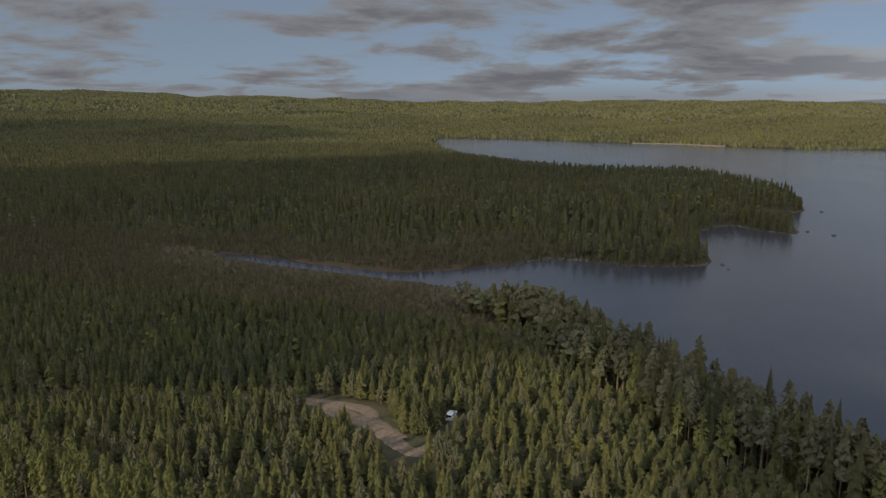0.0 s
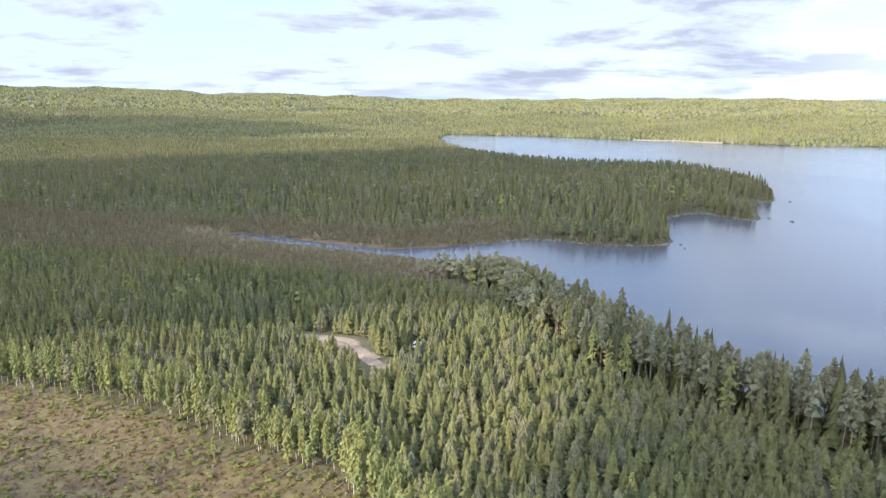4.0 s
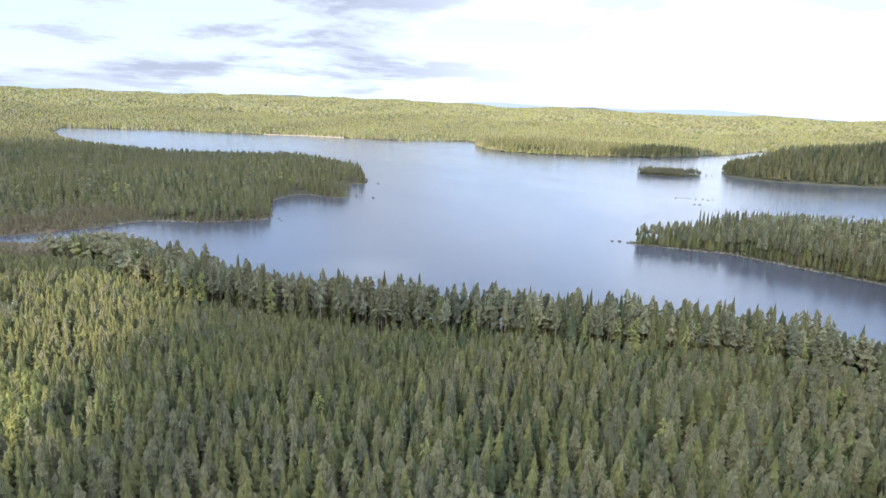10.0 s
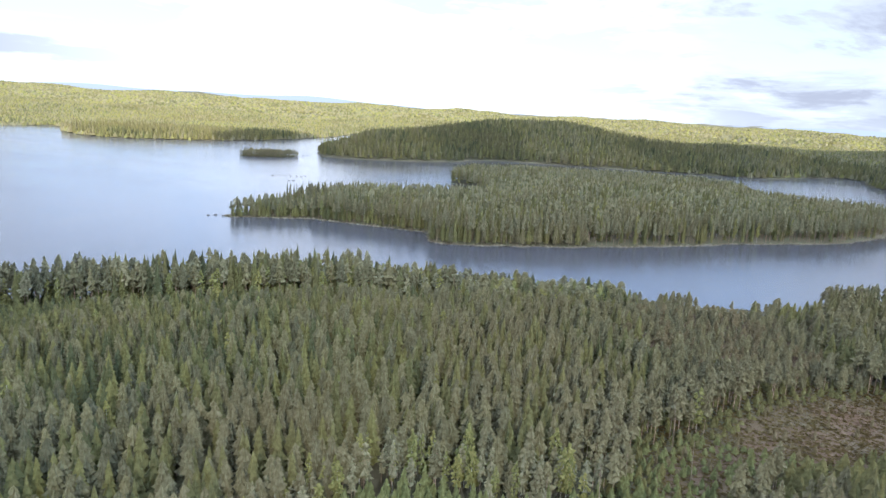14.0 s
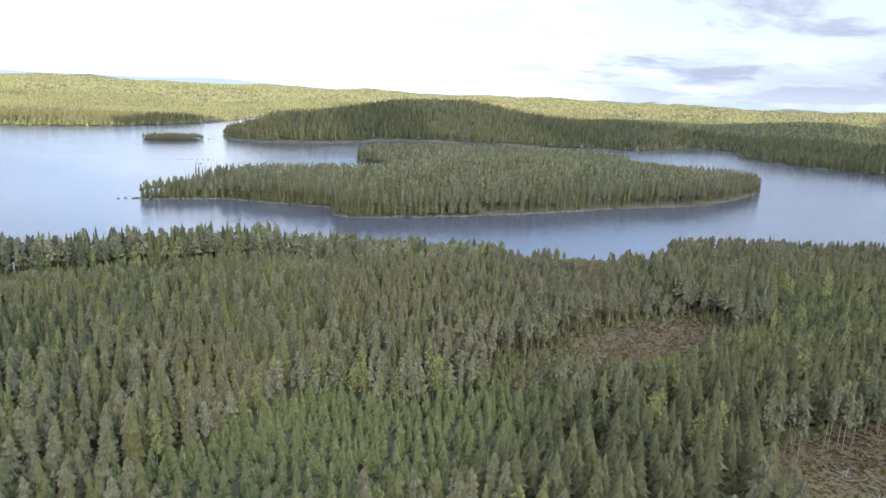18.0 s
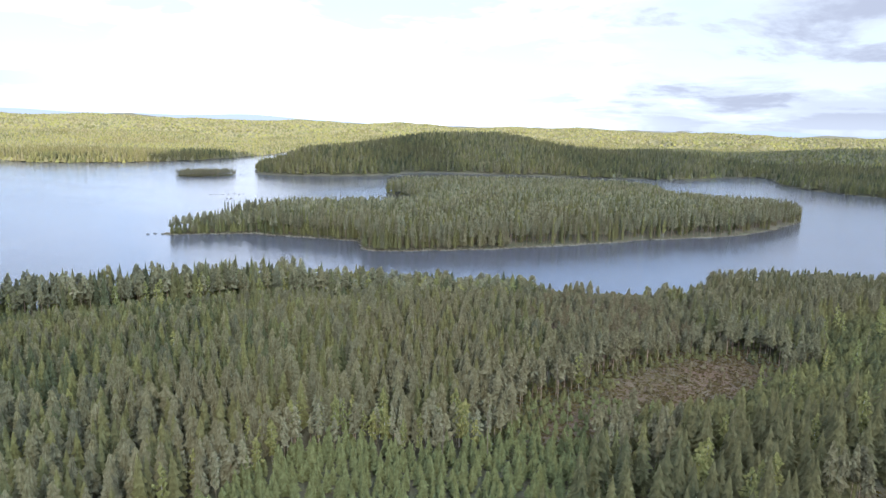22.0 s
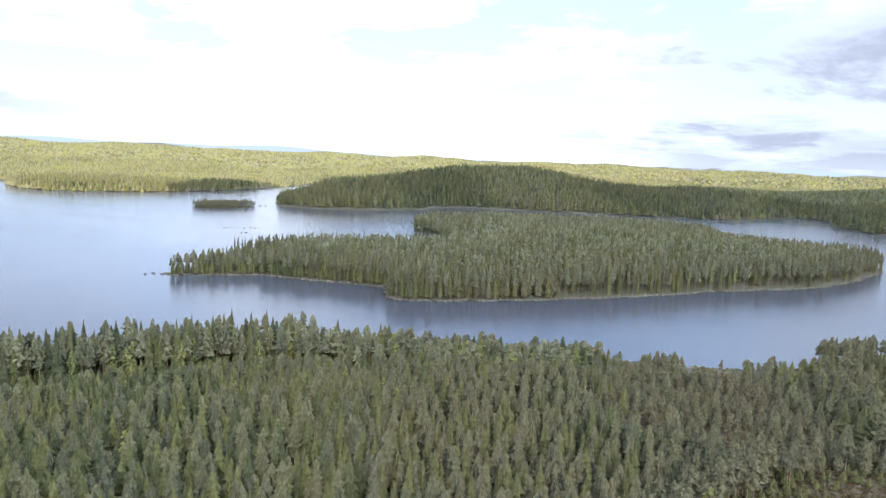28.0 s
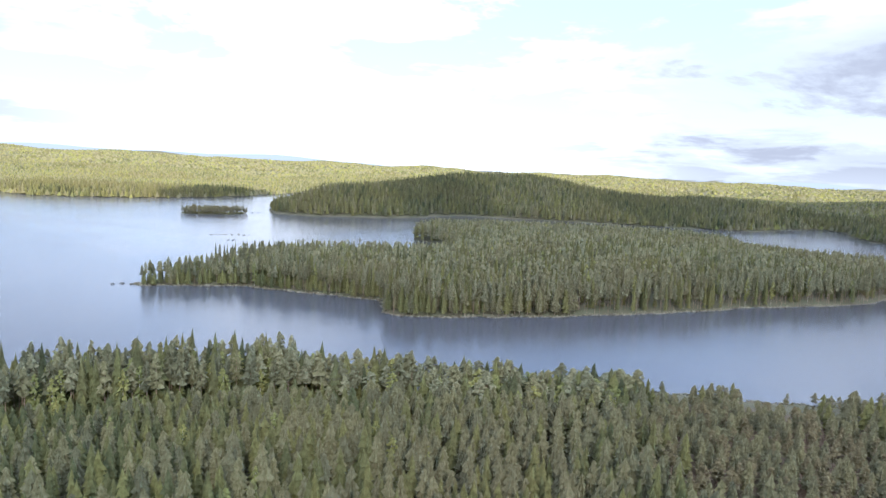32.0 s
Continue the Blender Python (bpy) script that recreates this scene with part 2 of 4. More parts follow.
LOWBOG = [(165, -62), (200, -45), (255, -35), (268, -60), (262, -95), (215, -108), (192, -98)]
YOUNG = [(36, -18), (62, -27), (86, -28), (93, -38), (92, -52), (108, -68), (135, -66), (122, -84), (100, -90), (84, -98), (62, -82), (40, -50)]
TALL = [(66, -80), (96, -92), (116, -104), (136, -120), (160, -144), (188, -172), (190, -205), (130, -190), (116, -160),
        (104, -140), (94, -132), (78, -128), (58, -112)]
FELLED = [(90, -133), (114, -134), (127, -146), (140, -160), (150, -200), (40, -220), (60, -150)]
LOWRIGHT = [(120, -93), (150, -97), (170, -113), (186, -128), (203, -140), (245, -140), (262, -145), (280, -165), (305, -205), (250, -240),
            (190, -200), (160, -142), (136, -118)]
TRACK = [(-80, 219), (-49, 214), (-37, 211), (-26, 206), (-23, 197), (-15, 186), (-9, 190), (-4, 196), (-8, 203)]
SPUR = [(-36, 209), (-30, 203), (-24, 198), (-18, 190)]
WEST = [(-175, 226), (-127, 218), (-104, 220), (-80, 219)]


def distance(x, y, poly, closed=True):
    """Distance of points to the line of a polygon."""
    a = np.array(poly, float)
    b = np.roll(a, -1, axis=0)
    if not closed:
        a, b = a[:-1], b[:-1]
    best = np.full(x.shape, 1e12)
    for (ax, ay), (bx, by) in zip(a, b):
        dx, dy = bx - ax, by - ay
        t = np.clip(((x - ax) * dx + (y - ay) * dy) / (dx * dx + dy * dy), 0, 1)
        best = np.minimum(best, (x - ax - t * dx) ** 2 + (y - ay - t * dy) ** 2)
    return np.sqrt(best)


def inside(x, y, poly):
    a = np.array(poly, float)
    b = np.roll(a, -1, axis=0)
    hit = np.zeros(x.shape, bool)
    for (ax, ay), (bx, by) in zip(a, b):
        if ay == by:
            continue
        hit ^= ((ay > y) != (by > y)) & (x < (bx - ax) * (y - ay) / (by - ay) + ax)
    return hit


def signed(x, y, poly):
    d = distance(x, y, poly)
    return np.where(inside(x, y, poly), d, -d)


rng = np.random.default_rng(7)
WAVES = [(rng.uniform(0, 6.28), rng.uniform(0, 6.28)) for _ in range(40)]


def wavy(x, y, length, seed, octaves=3):
    """Smooth random relief between about -1 and 1."""
    out, amp, total = 0.0, 1.0, 0.0
    for o in range(octaves):
        for k in range(4):
            ang, ph = WAVES[(seed * 7 + o * 4 + k) % 40]
            ang += k * 0.8
            out = out + amp * np.sin((x * np.cos(ang) + y * np.sin(ang)) * 6.283 / length * (1 + 0.23 * k) + ph)
        total += amp * 2.2
        amp, length = amp * 0.5, length * 0.47
    return out / total


def land(x, y):
    """Metres into the land (positive) or out on the water (negative)."""
    d = -signed(x, y, LAKE)
    d = np.maximum(d, signed(x, y, ISLAND))
    d = np.maximum(d, signed(x, y, ISLET))
    d = np.minimum(d, -signed(x, y, POND))
    near = np.clip(1.5 - np.hypot(x, y) / 900, 0.3, 1)
    return d + 2.0 * wavy(x, y, 31, 3) * near


def relief(x, y, d):
    """Height of the ground above the lake."""
    h = 3.2 * (1 - np.exp(-np.maximum(d, 0) / 26.0)) + 0.35 * np.clip(d, 0, 3) / 3
    h = np.where(d < 0, np.maximum(d * 0.35, -6.0), h)
    k = np.clip(d / 40, 0, 1)
    h = h + 3.6 * np.exp(-((x + 12) ** 2 + (y - 198) ** 2) / 55.0 ** 2) * k
    h = h + 0.6 * wavy(x, y, 60, 1) * k
    r = np.hypot(x, y)
    far = np.clip((r - 1250) / 3000, 0, 1.2) * np.clip(d / 300, 0, 1)
    az = np.arctan2(-x, y)
    top = 56 + 62 * np.clip((az - 0.0) / 0.5, 0, 1) - 28 * np.clip((-az - 0.42) / 0.75, 0, 1) + 10 * wavy(x, y, 2600, 2)
    h = h + top * far + 17 * wavy(x, y, 900, 4) * np.clip((r - 1300) / 900, 0, 1) * np.clip(d / 200, 0, 1)
    # the wooded hill across the strait
    for cx, cy, sx, sy, hh in ((1160, 330, 190, 150, 40), (1010, 410, 120, 110, 16), (800, 462, 95, 80, 17), (930, 440, 110, 90, 10), (1330, 40, 260, 150, 22), (1500, -320, 260, 200, 34)):
        h = h + hh * np.exp(-((x - cx) / sx) ** 2 - ((y - cy) / sy) ** 2) * np.clip(d / 70, 0, 1)
    h = h + 4.0 * np.exp(-((x - 480) / 110) ** 2 - ((y - 30) / 110) ** 2) * np.clip(d / 30, 0, 1)
    return h


def graded(lo, hi, a, b, fine, growth):
    """Grid lines: fine between a and b, wider and wider outside."""
    mid = list(np.arange(a, b + 0.01, fine))
    step, v, left = fine, a, []
    while v > lo:
        step = min(step * growth, 60)
        v -= step
        left.append(v)
    step, v, right = fine, mid[-1], []
    while v < hi:
        step = min(step * growth, 60)
        v += step
        right.append(v)
    return np.array(left[::-1] + mid + right)


GX, GY = graded(-4900, 4900, -170, 380, 5.0, 1.06), graded(-3200, 4900, -240, 480, 5.0, 1.06)
XX, YY = np.meshgrid(GX, GY)
LD = land(XX, YY)
HH = relief(XX, YY, LD)


def sample(grid, x, y):
    i = np.clip(np.searchsorted(GX, x) - 1, 0, len(GX) - 2)
    j = np.clip(np.searchsorted(GY, y) - 1, 0, len(GY) - 2)
    u, v = (x - GX[i]) / (GX[i + 1] - GX[i]), (y - GY[j]) / (GY[j + 1] - GY[j])
    return (grid[j, i] * (1 - u) + grid[j, i + 1] * u) * (1 - v) + (grid[j + 1, i] * (1 - u) + grid[j + 1, i + 1] * u) * v


def mesh_from(name, verts, faces, mats=(), index=None, attrs=None, smooth=False):
    """A mesh from arrays; faces all with the same number of corners."""
    me = bpy.data.meshes.new(name)
    n, k = len(faces), faces.shape[1]
    me.vertices.add(len(verts))
    me.vertices.foreach_set("co", np.ascontiguousarray(verts, np.float32).ravel())
    me.loops.add(n * k)
    me.loops.foreach_set("vertex_index", np.ascontiguousarray(faces, np.int32).ravel())
    me.polygons.add(n)
    me.polygons.foreach_set("loop_start", np.arange(0, n * k, k, dtype=np.int32))
    for m in mats:
        me.materials.append(m)
    if index is not None:
        me.polygons.foreach_set("material_index", np.ascontiguousarray(index, np.int32))
    me.polygons.foreach_set("use_smooth", np.full(n, smooth))
    for key, vals in (attrs or {}).items():
        me.attributes.new(key, "FLOAT", "POINT").data.foreach_set("value", np.ascontiguousarray(vals, np.float32))
    me.update(calc_edges=True)
    return me


nx, ny = len(GX), len(GY)
quad = np.arange(nx * (ny - 1)).reshape(ny - 1, nx)[:, :-1].ravel()
quads = np.stack([quad, quad + 1, quad + nx + 1, quad + nx], axis=1)
open_ground = np.clip(signed(XX, YY, CLEARCUT) / 3 + 0.5, 0, 1)
open_ground = np.maximum(open_ground, np.clip(signed(XX, YY, FELLED) / 3 + 0.5, 0, 1))
bog_ground = np.clip(np.maximum(signed(XX, YY, BOG), signed(XX, YY, LOWBOG)) / 4 + 0.5, 0, 1)
marsh_line = [(-260, 430), (-120, 404), (-50, 366), (0, 350), (20, 330)]
marsh_edge = [(-260, 390), (-137, 350), (-60, 320), (12, 296)]
bog_ground = np.maximum(bog_ground, np.clip((30 - distance(XX, YY, marsh_edge, False)) / 12, 0, 1))
bog_ground = np.maximum(bog_ground, np.clip((45 - distance(XX, YY, marsh_line, False)) / 20, 0, 1))
ground = new("ground", mesh_from("ground", np.stack([XX.ravel(), YY.ravel(), HH.ravel()], 1), quads, [GROUND], None,
                                 {"open_ground": open_ground.ravel(), "bog": bog_ground.ravel()}, True))
tagged(ground, "mossy forest floor with clear-cut slash and brown bog", "ground", kind="structure")

wx = np.array([-1400, -300, 500, 1500.0]); wy = np.array([-800, 0, 700, 1700.0])
wv = np.array([(x, y, 0.0) for y in wy for x in wx]); wq = np.array([(j * 4 + i, j * 4 + i + 1, j * 4 + i + 5, j * 4 + i + 4) for j in range(3) for i in range(3)])
tagged(new("water", mesh_from("water", wv, wq, [WATER])), "calm blue-grey lake water with faint ripples", "lake", kind="structure")

# ---- trees ----


def ring(n, r, z, rnd, wob=0.15, phase=0.0):
    a = np.arange(n) * 6.2832 / n + phase
    rr = r * (1 + wob * rnd.uniform(-1, 1, n))
    return np.stack([np.cos(a) * rr, np.sin(a) * rr, np.full(n, z) + 0.02 * rnd.uniform(-1, 1, n)], 1)


class Shape:
    """Gathers triangles with a material number (0 foliage, 1 bark)."""

    def __init__(self):
        self.v, self.f, self.m, self.n = [], [], [], 0

    def tri(self, pts, faces, mat=0):
        self.v.append(np.asarray(pts, float))
        self.f += [tuple(i + self.n for i in f) for f in faces]
        self.m += [mat] * len(faces)
        self.n += len(pts)

    def cone(self, n, r, z0, z1, rnd, wob=0.2):
        base = ring(n, r, z0, rnd, wob, rnd.uniform(0, 6))
        tip = np.array([[rnd.uniform(-1, 1) * r * 0.1, rnd.uniform(-1, 1) * r * 0.1, z1]])
        self.tri(np.vstack([base, tip]), [(i, (i + 1) % n, n) for i in range(n)])

    def trunk(self, r, z0, z1, sides=3, lean=0.0):
        a = np.arange(sides) * 6.2832 / sides
        base = np.stack([np.cos(a) * r, np.sin(a) * r, np.full(sides, z0)], 1)
        top = np.stack([np.cos(a) * r * 0.5 + lean, np.sin(a) * r * 0.5, np.full(sides, z1)], 1)
        s = sides
        self.tri(np.vstack([base, top]), [f for i in range(s) for f in ((i, (i + 1) % s, s + i), ((i + 1) % s, s + (i + 1) % s, s + i))], 1)

    def done(self):
        return np.vstack(self.v), np.array(self.f), np.array(self.m)


def tier(s, rnd, n, r, z, droop, lift, notch=0.64):
    """One whorl of boughs: a ragged star whose tips hang below its hub."""
    a = np.arange(2 * n) * 3.14159 / n + rnd.uniform(0, 6.28)
    a = a + rnd.uniform(-0.35, 0.35, 2 * n) / n
    tip = np.arange(2 * n) % 2 == 0
    rr = np.where(tip, r * rnd.uniform(0.72, 1.2, 2 * n), r * notch * rnd.uniform(0.8, 1.2, 2 * n))
    zz = z - np.where(tip, droop * rnd.uniform(0.5, 1.5, 2 * n), droop * 0.1)
    off = rnd.uniform(-0.05, 0.05, 2)
    rim = np.stack([np.cos(a) * rr + off[0], np.sin(a) * rr + off[1], zz], 1)
    s.tri(np.vstack([rim, [[off[0] * 0.5, off[1] * 0.5, z + lift]]]), [(i, (i + 1) % (2 * n), 2 * n) for i in range(2 * n)])


def conifer(rnd, tiers, points, low, profile, droop, trunk, spire=0.07):
    """Unit height, unit crown radius: whorl over whorl up to a thin leader."""
    s = Shape()
    if trunk:
        s.trunk(trunk, 0.0, 0.85)
    for i in range(tiers):
        t = min(max((i + rnd.uniform(-0.22, 0.22)) / tiers, 0.0), 0.95)
        z = low + (1 - low) * (t ** 0.92)
        step = (1 - low) / tiers
        tier(s, rnd, points if t < 0.7 else max(3, points - 1), profile(t) * rnd.uniform(0.86, 1.12), z, droop, min(step * 1.7, 1.02 - z))
    if spire:
        s.cone(3, spire, 0.90, 1.0 + rnd.uniform(0.01, 0.06), rnd, 0.2)
    return s.done()


spruce_profile = lambda t: (1 - t) ** 0.82 * (0.86 + 0.14 * min(1, t * 8))
young_profile = lambda t: max(0.07, (1 - t) ** 0.70 * min(1.0, 0.78 + 1.3 * t))


bushy_profile = lambda t: max(0.10, (1 - t) ** 0.55 * min(1.0, 0.7 + 1.5 * t))
blunt_profile = lambda t: max(0.1, (1 - t) ** 0.6)


def spruce_shape(rnd, level):
    tiers, points = ((17, 7), (9, 5), (4, 4), (2, 3))[level]
    return conifer(rnd, tiers, points, 0.07, spruce_profile, 0.045, 0.06 if level < 2 else 0, 0.06 if level < 3 else 0)


def sapling_shape(rnd, level):
    tiers, points = ((13, 7), (8, 5), (3, 3), (1, 2))[level]
    if level == 3:
        s = Shape()
        s.cone(3, 1.0, 0.1, 1.0, rnd, 0.3)
        return s.done()
    return conifer(rnd, tiers, points, 0.10, young_profile if level < 2 else blunt_profile, 0.02, 0.05 if level < 2 else 0, 0.06 if level < 2 else 0)


def bushy_shape(rnd, level):
    """A young pine: rising boughs and a rounded top."""
    if level > 1:
        return sapling_shape(rnd, level)
    tiers, points = ((13, 8), (9, 7))[level]
    return conifer(rnd, tiers, points, 0.14, bushy_profile, -0.035, 0.05, 0.05)


def tuft_shape(rnd, level, low, profile, count, size, trunk, sides=3):
    """A crown of many small ragged domes of leaves round a trunk (pine, birch, bush)."""
    s = Shape()
    if trunk > 0:
        s.trunk(trunk, 0.0, low + (1 - low) * 0.75, sides, rnd.uniform(-0.06, 0.06))
    for i in range(count):
        t = (i + rnd.uniform(0, 1)) / count
        a = i * 2.4 + rnd.uniform(-0.6, 0.6)
        r = profile(t) * rnd.uniform(0.15, 0.8) * (0.3 if t > 0.9 else 1.0)
        w = size * rnd.uniform(0.7, 1.35) * (1.15 - 0.5 * t)
        n = (5, 4, 4, 3)[level]
        b = ring(n, w, 0.0, rnd, 0.45, rnd.uniform(0, 6))
        z = low + (1 - low) * t * 0.92
        b[:, 0] += np.cos(a) * r
        b[:, 1] += np.sin(a) * r
        b[:, 2] += z + (0.0, 0.0, -0.02, -0.02)[level] - 0.045 * rnd.uniform(-0.3, 1, n)
        top = np.array([[np.cos(a) * r * 0.8, np.sin(a) * r * 0.8, z + w * SQUASH * rnd.uniform(0.7, 1.3)]])
        s.tri(np.vstack([b, top]), [(k, (k + 1) % n, n) for k in range(n)])
    return s.done()


SQUASH = 0.12          # a clump's height against its width, in units of tree height and crown radius
pine_profile = lambda t: 0.50 + 0.50 * math.sin(math.pi * min(0.18 + t * 0.7, 1)) - 0.55 * max(t - 0.4, 0) / 0.6
birch_profile = lambda t: max(0.12, math.sin(math.pi * (0.14 + 0.82 * t)) ** 0.75)


def variants(maker, count, seed):
    return [maker(np.random.default_rng(seed + i)) for i in range(count)]


KINDS = {}
for lv in (0, 1, 2, 3):
    KINDS["spruce", lv] = variants(lambda r: spruce_shape(r, lv), 6, 100 + lv)
    KINDS["young", lv] = variants(lambda r: sapling_shape(r, lv), 8, 200 + lv)
    KINDS["bushpine", lv] = variants(lambda r: bushy_shape(r, lv), 8, 250 + lv)
    stem = (0.06, 0.06, 0, 0)[lv]
    KINDS["pine", lv] = variants(lambda r: tuft_shape(r, lv, 0.34, pine_profile, (70, 36, 6, 3)[lv], (0.30, 0.38, 0.76, 0.95)[lv], stem), 8, 300 + lv)
    KINDS["tallpine", lv] = variants(lambda r: tuft_shape(r, lv, 0.46, pine_profile, (76, 44, 6, 3)[lv], (0.28, 0.33, 0.74, 0.95)[lv], stem), 8, 350 + lv)
    KINDS["birch", lv] = variants(lambda r: tuft_shape(r, lv, 0.24, birch_profile, (90, 36, 6, 3)[lv], (0.24, 0.34, 0.72, 0.95)[lv], stem * 0.8), 8, 400 + lv)
TRUNK = {"spruce": PINE_BARK, "bushpine": PINE_BARK, "young": PINE_BARK, "pine": PINE_BARK, "tallpine": PINE_BARK, "birch": BIRCH_BARK}


def forest(name, label, sets):
    """One object of uncountable trees. sets: (kind, level, x, y, height, radius, foliage material)."""
    V, F, M, T, mats, base = [], [], [], [], [], 0
    rnd = np.random.default_rng(len(name) * 31 + len(sets))
    for kind, lv, x, y, h, r, leaf in sets:
        if len(x) == 0:
            continue
        z = sample(HH, x, y) - 0.15
        for m in (leaf, TRUNK[kind]):
            if m not in mats:
                mats.append(m)
        pick = rnd.integers(0, len(KINDS[kind, lv]), len(x))
        turn, tint = rnd.uniform(0, 6.2832, len(x)), rnd.uniform(0, 1, len(x))
        for k, (v, f, m) in enumerate(KINDS[kind, lv]):
            w = np.where(pick == k)[0]
            if len(w) == 0:
                continue
            c, s = np.cos(turn[w])[:, None], np.sin(turn[w])[:, None]
            px = (v[:, 0] * c - v[:, 1] * s) * r[w][:, None] + x[w][:, None]
            py = (v[:, 0] * s + v[:, 1] * c) * r[w][:, None] + y[w][:, None]
            pz = v[:, 2] * h[w][:, None] + z[w][:, None]
            V.append(np.stack([px, py, pz], 2).reshape(-1, 3))
            F.append((f[None] + (np.arange(len(w)) * len(v))[:, None, None]).reshape(-1, 3) + base)
            M.append(np.tile(np.where(m == 0, mats.index(leaf), mats.index(TRUNK[kind])), len(w)))
            T.append(np.repeat(tint[w], len(v)))
            base += len(w) * len(v)
    me = mesh_from(name, np.vstack(V), np.vstack(F), mats, np.concatenate(M), {"tint": np.concatenate(T)}, False)
    return tagged(new(name, me), label, "forest", kind="stuff")


def scatter(x0, x1, y0, y1, step, seed, jitter=0.44):
    """Uneven places over a stretch of land, from a slanting grid."""
    rnd = np.random.default_rng(seed)
    half, cx, cy, a = 0.75 * max(x1 - x0, y1 - y0), (x0 + x1) / 2, (y0 + y1) / 2, 0.41 + 0.13 * seed
    gu, gv = np.meshgrid(np.arange(-half, half, step), np.arange(-half, half, step))
    gu[1::2] += step * 0.5
    gx, gy = cx + gu * math.cos(a) - gv * math.sin(a), cy + gu * math.sin(a) + gv * math.cos(a)
    m = (gx > x0) & (gx < x1) & (gy > y0) & (gy < y1)
    gx, gy = gx[m], gy[m]
    n = len(gx)
    return gx + rnd.uniform(-jitter, jitter, n) * step, gy + rnd.uniform(-jitter, jitter, n) * step, rnd


def keep(mask, *arrays):
    return tuple(a[mask] for a in arrays)

# ---- stands of trees ----


def sector(x, y, left=44.0, right=-142.0):
    """True where the film looks at some time, seen from the middle of the flight."""
    az = np.degrees(np.arctan2(-(x + 10), y + 60))
    return (az < left) & (az > right)


def height_noise(x, y, n, rnd, spread=0.16):
    return n * (1 + spread * rnd.uniform(-1, 1, len(x)) + 0.10 * wavy(x, y, 45, 5))



# the near side of the lake
X, Y, R = scatter(-300, 370, 55, 480, 2.75, 11)
U, V, _ = scatter(-300, 370, -250, 55, 3.35, 12)
X, Y = np.concatenate([X, U]), np.concatenate([Y, V])
D = land(X, Y)
track_d = np.minimum(distance(X, Y, TRACK, False), distance(X, Y, SPUR, False))
for lift in (3.5, 7.0):
    shifted = [(x, y - lift) for x, y in TRACK if -40 < x < -14]
    track_d = np.minimum(track_d, distance(X, Y, shifted, False))
track_d = np.minimum(track_d, distance(X, Y, WEST, False))
south = (Y < 405 + (X + 120) * -0.43)
X, Y, D, track_d = keep((D > 1.5) & south & (track_d > 3.2), X, Y, D, track_d)
shore = distance(X, Y, LAKE)
cut, felled = signed(X, Y, CLEARCUT), signed(X, Y, FELLED)
bog, lowbog, young, tall, lowright = (signed(X, Y, p) for p in (BOG, LOWBOG, YOUNG, TALL, LOWRIGHT))
BLIND = [(-85, 85), (-28, 80), (2, 40), (16, -15), (16, -60), (22, -125), (60, -185), (110, -240), (60, -260), (-310, -260), (-310, 60)]
open_view = (signed(X, Y, BLIND) < 0) & sector(X, Y)
seen = open_view & (Y < 235)
middle = open_view & (Y >= 235)
dice = R.uniform(0, 1, len(X))
zone = np.full(len(X), "young", object)
strip = (shore < 23 + 6 * wavy(X, Y, 40, 6)) & (Y > -28) & (Y < 300)
bay = (shore < 16) & (Y <= -28) & (Y > -100)
bump = (shore < 60) & (Y <= -98) & (lowright < -4) & (bog < -6)
marsh = (distance(X, Y, marsh_line, False) < 45) | (distance(X, Y, marsh_edge, False) < 28 + 8 * wavy(X, Y, 30, 5))
zone[marsh] = "marsh"
zone[strip] = "strip"
zone[lowbog > 14 * wavy(X, Y, 38, 3)] = "lowbog"
zone[bump] = "bump"
zone[bay] = "bay"
zone[young > 0] = "sapling"
zone[lowright > 0] = "lowright"
zone[(tall > 0)] = "tall"
fringe = (bog < -13) & (young > -9 + 5 * wavy(X, Y, 22, 2)) & (young <= 0) & (X > 60) & (tall < -3) & (Y < -24)
zone[fringe] = "fringe"
edge = (cut < 0.5) & (cut > -9) & (Y > 90)
zone[edge] = "edge"
zone[(cut > 0) | (felled > 0) | (bog > -2)] = "open"


def pick(name, share, hgt, rad, extra=None, spread=0.16):
    m = ~taken & (zone == name) & (dice < share) & (extra if extra is not None else True)
    x, y = X[m], Y[m]
    h = height_noise(x, y, hgt(x, y) if callable(hgt) else hgt, R, spread)
    return x, y, h, rad * (0.80 + 0.20 * np.clip((70 - y) / 40, 0, 1)) * (h / (hgt(x, y) if callable(hgt) else hgt)) ** 0.7 * R.uniform(0.85, 1.15, len(x)), np.where(seen[m], 0, np.where(middle[m], 1, 2))


def split(sets, kind, leaf, data, near=1, far=3):
    x, y, h, r, how = data
    for k, level in enumerate((near, 2, far)):
        m = how == k
        sets.append((kind, level, x[m], y[m], h[m], r[m], leaf))


taken = np.zeros(len(X), bool)
plant_h = lambda x, y: np.clip(11.0 - 0.030 * (y - 20), 7.0, 11.5) * (0.66 + 0.34 * np.clip((distance(x, y, LAKE) - 22) / 55, 0, 1))
half = lambda seed: np.random.default_rng(seed).uniform(0, 1, len(X))
A = half(1)
MOST = np.clip(0.46 + 0.30 * (Y - 20) / 90, 0.40, 0.78) + 0.12 * wavy(X, Y, 70, 4)          # share of spruce, more to the north
TREES = []      # trees that stand as things of their own: kind, places, heights, radii


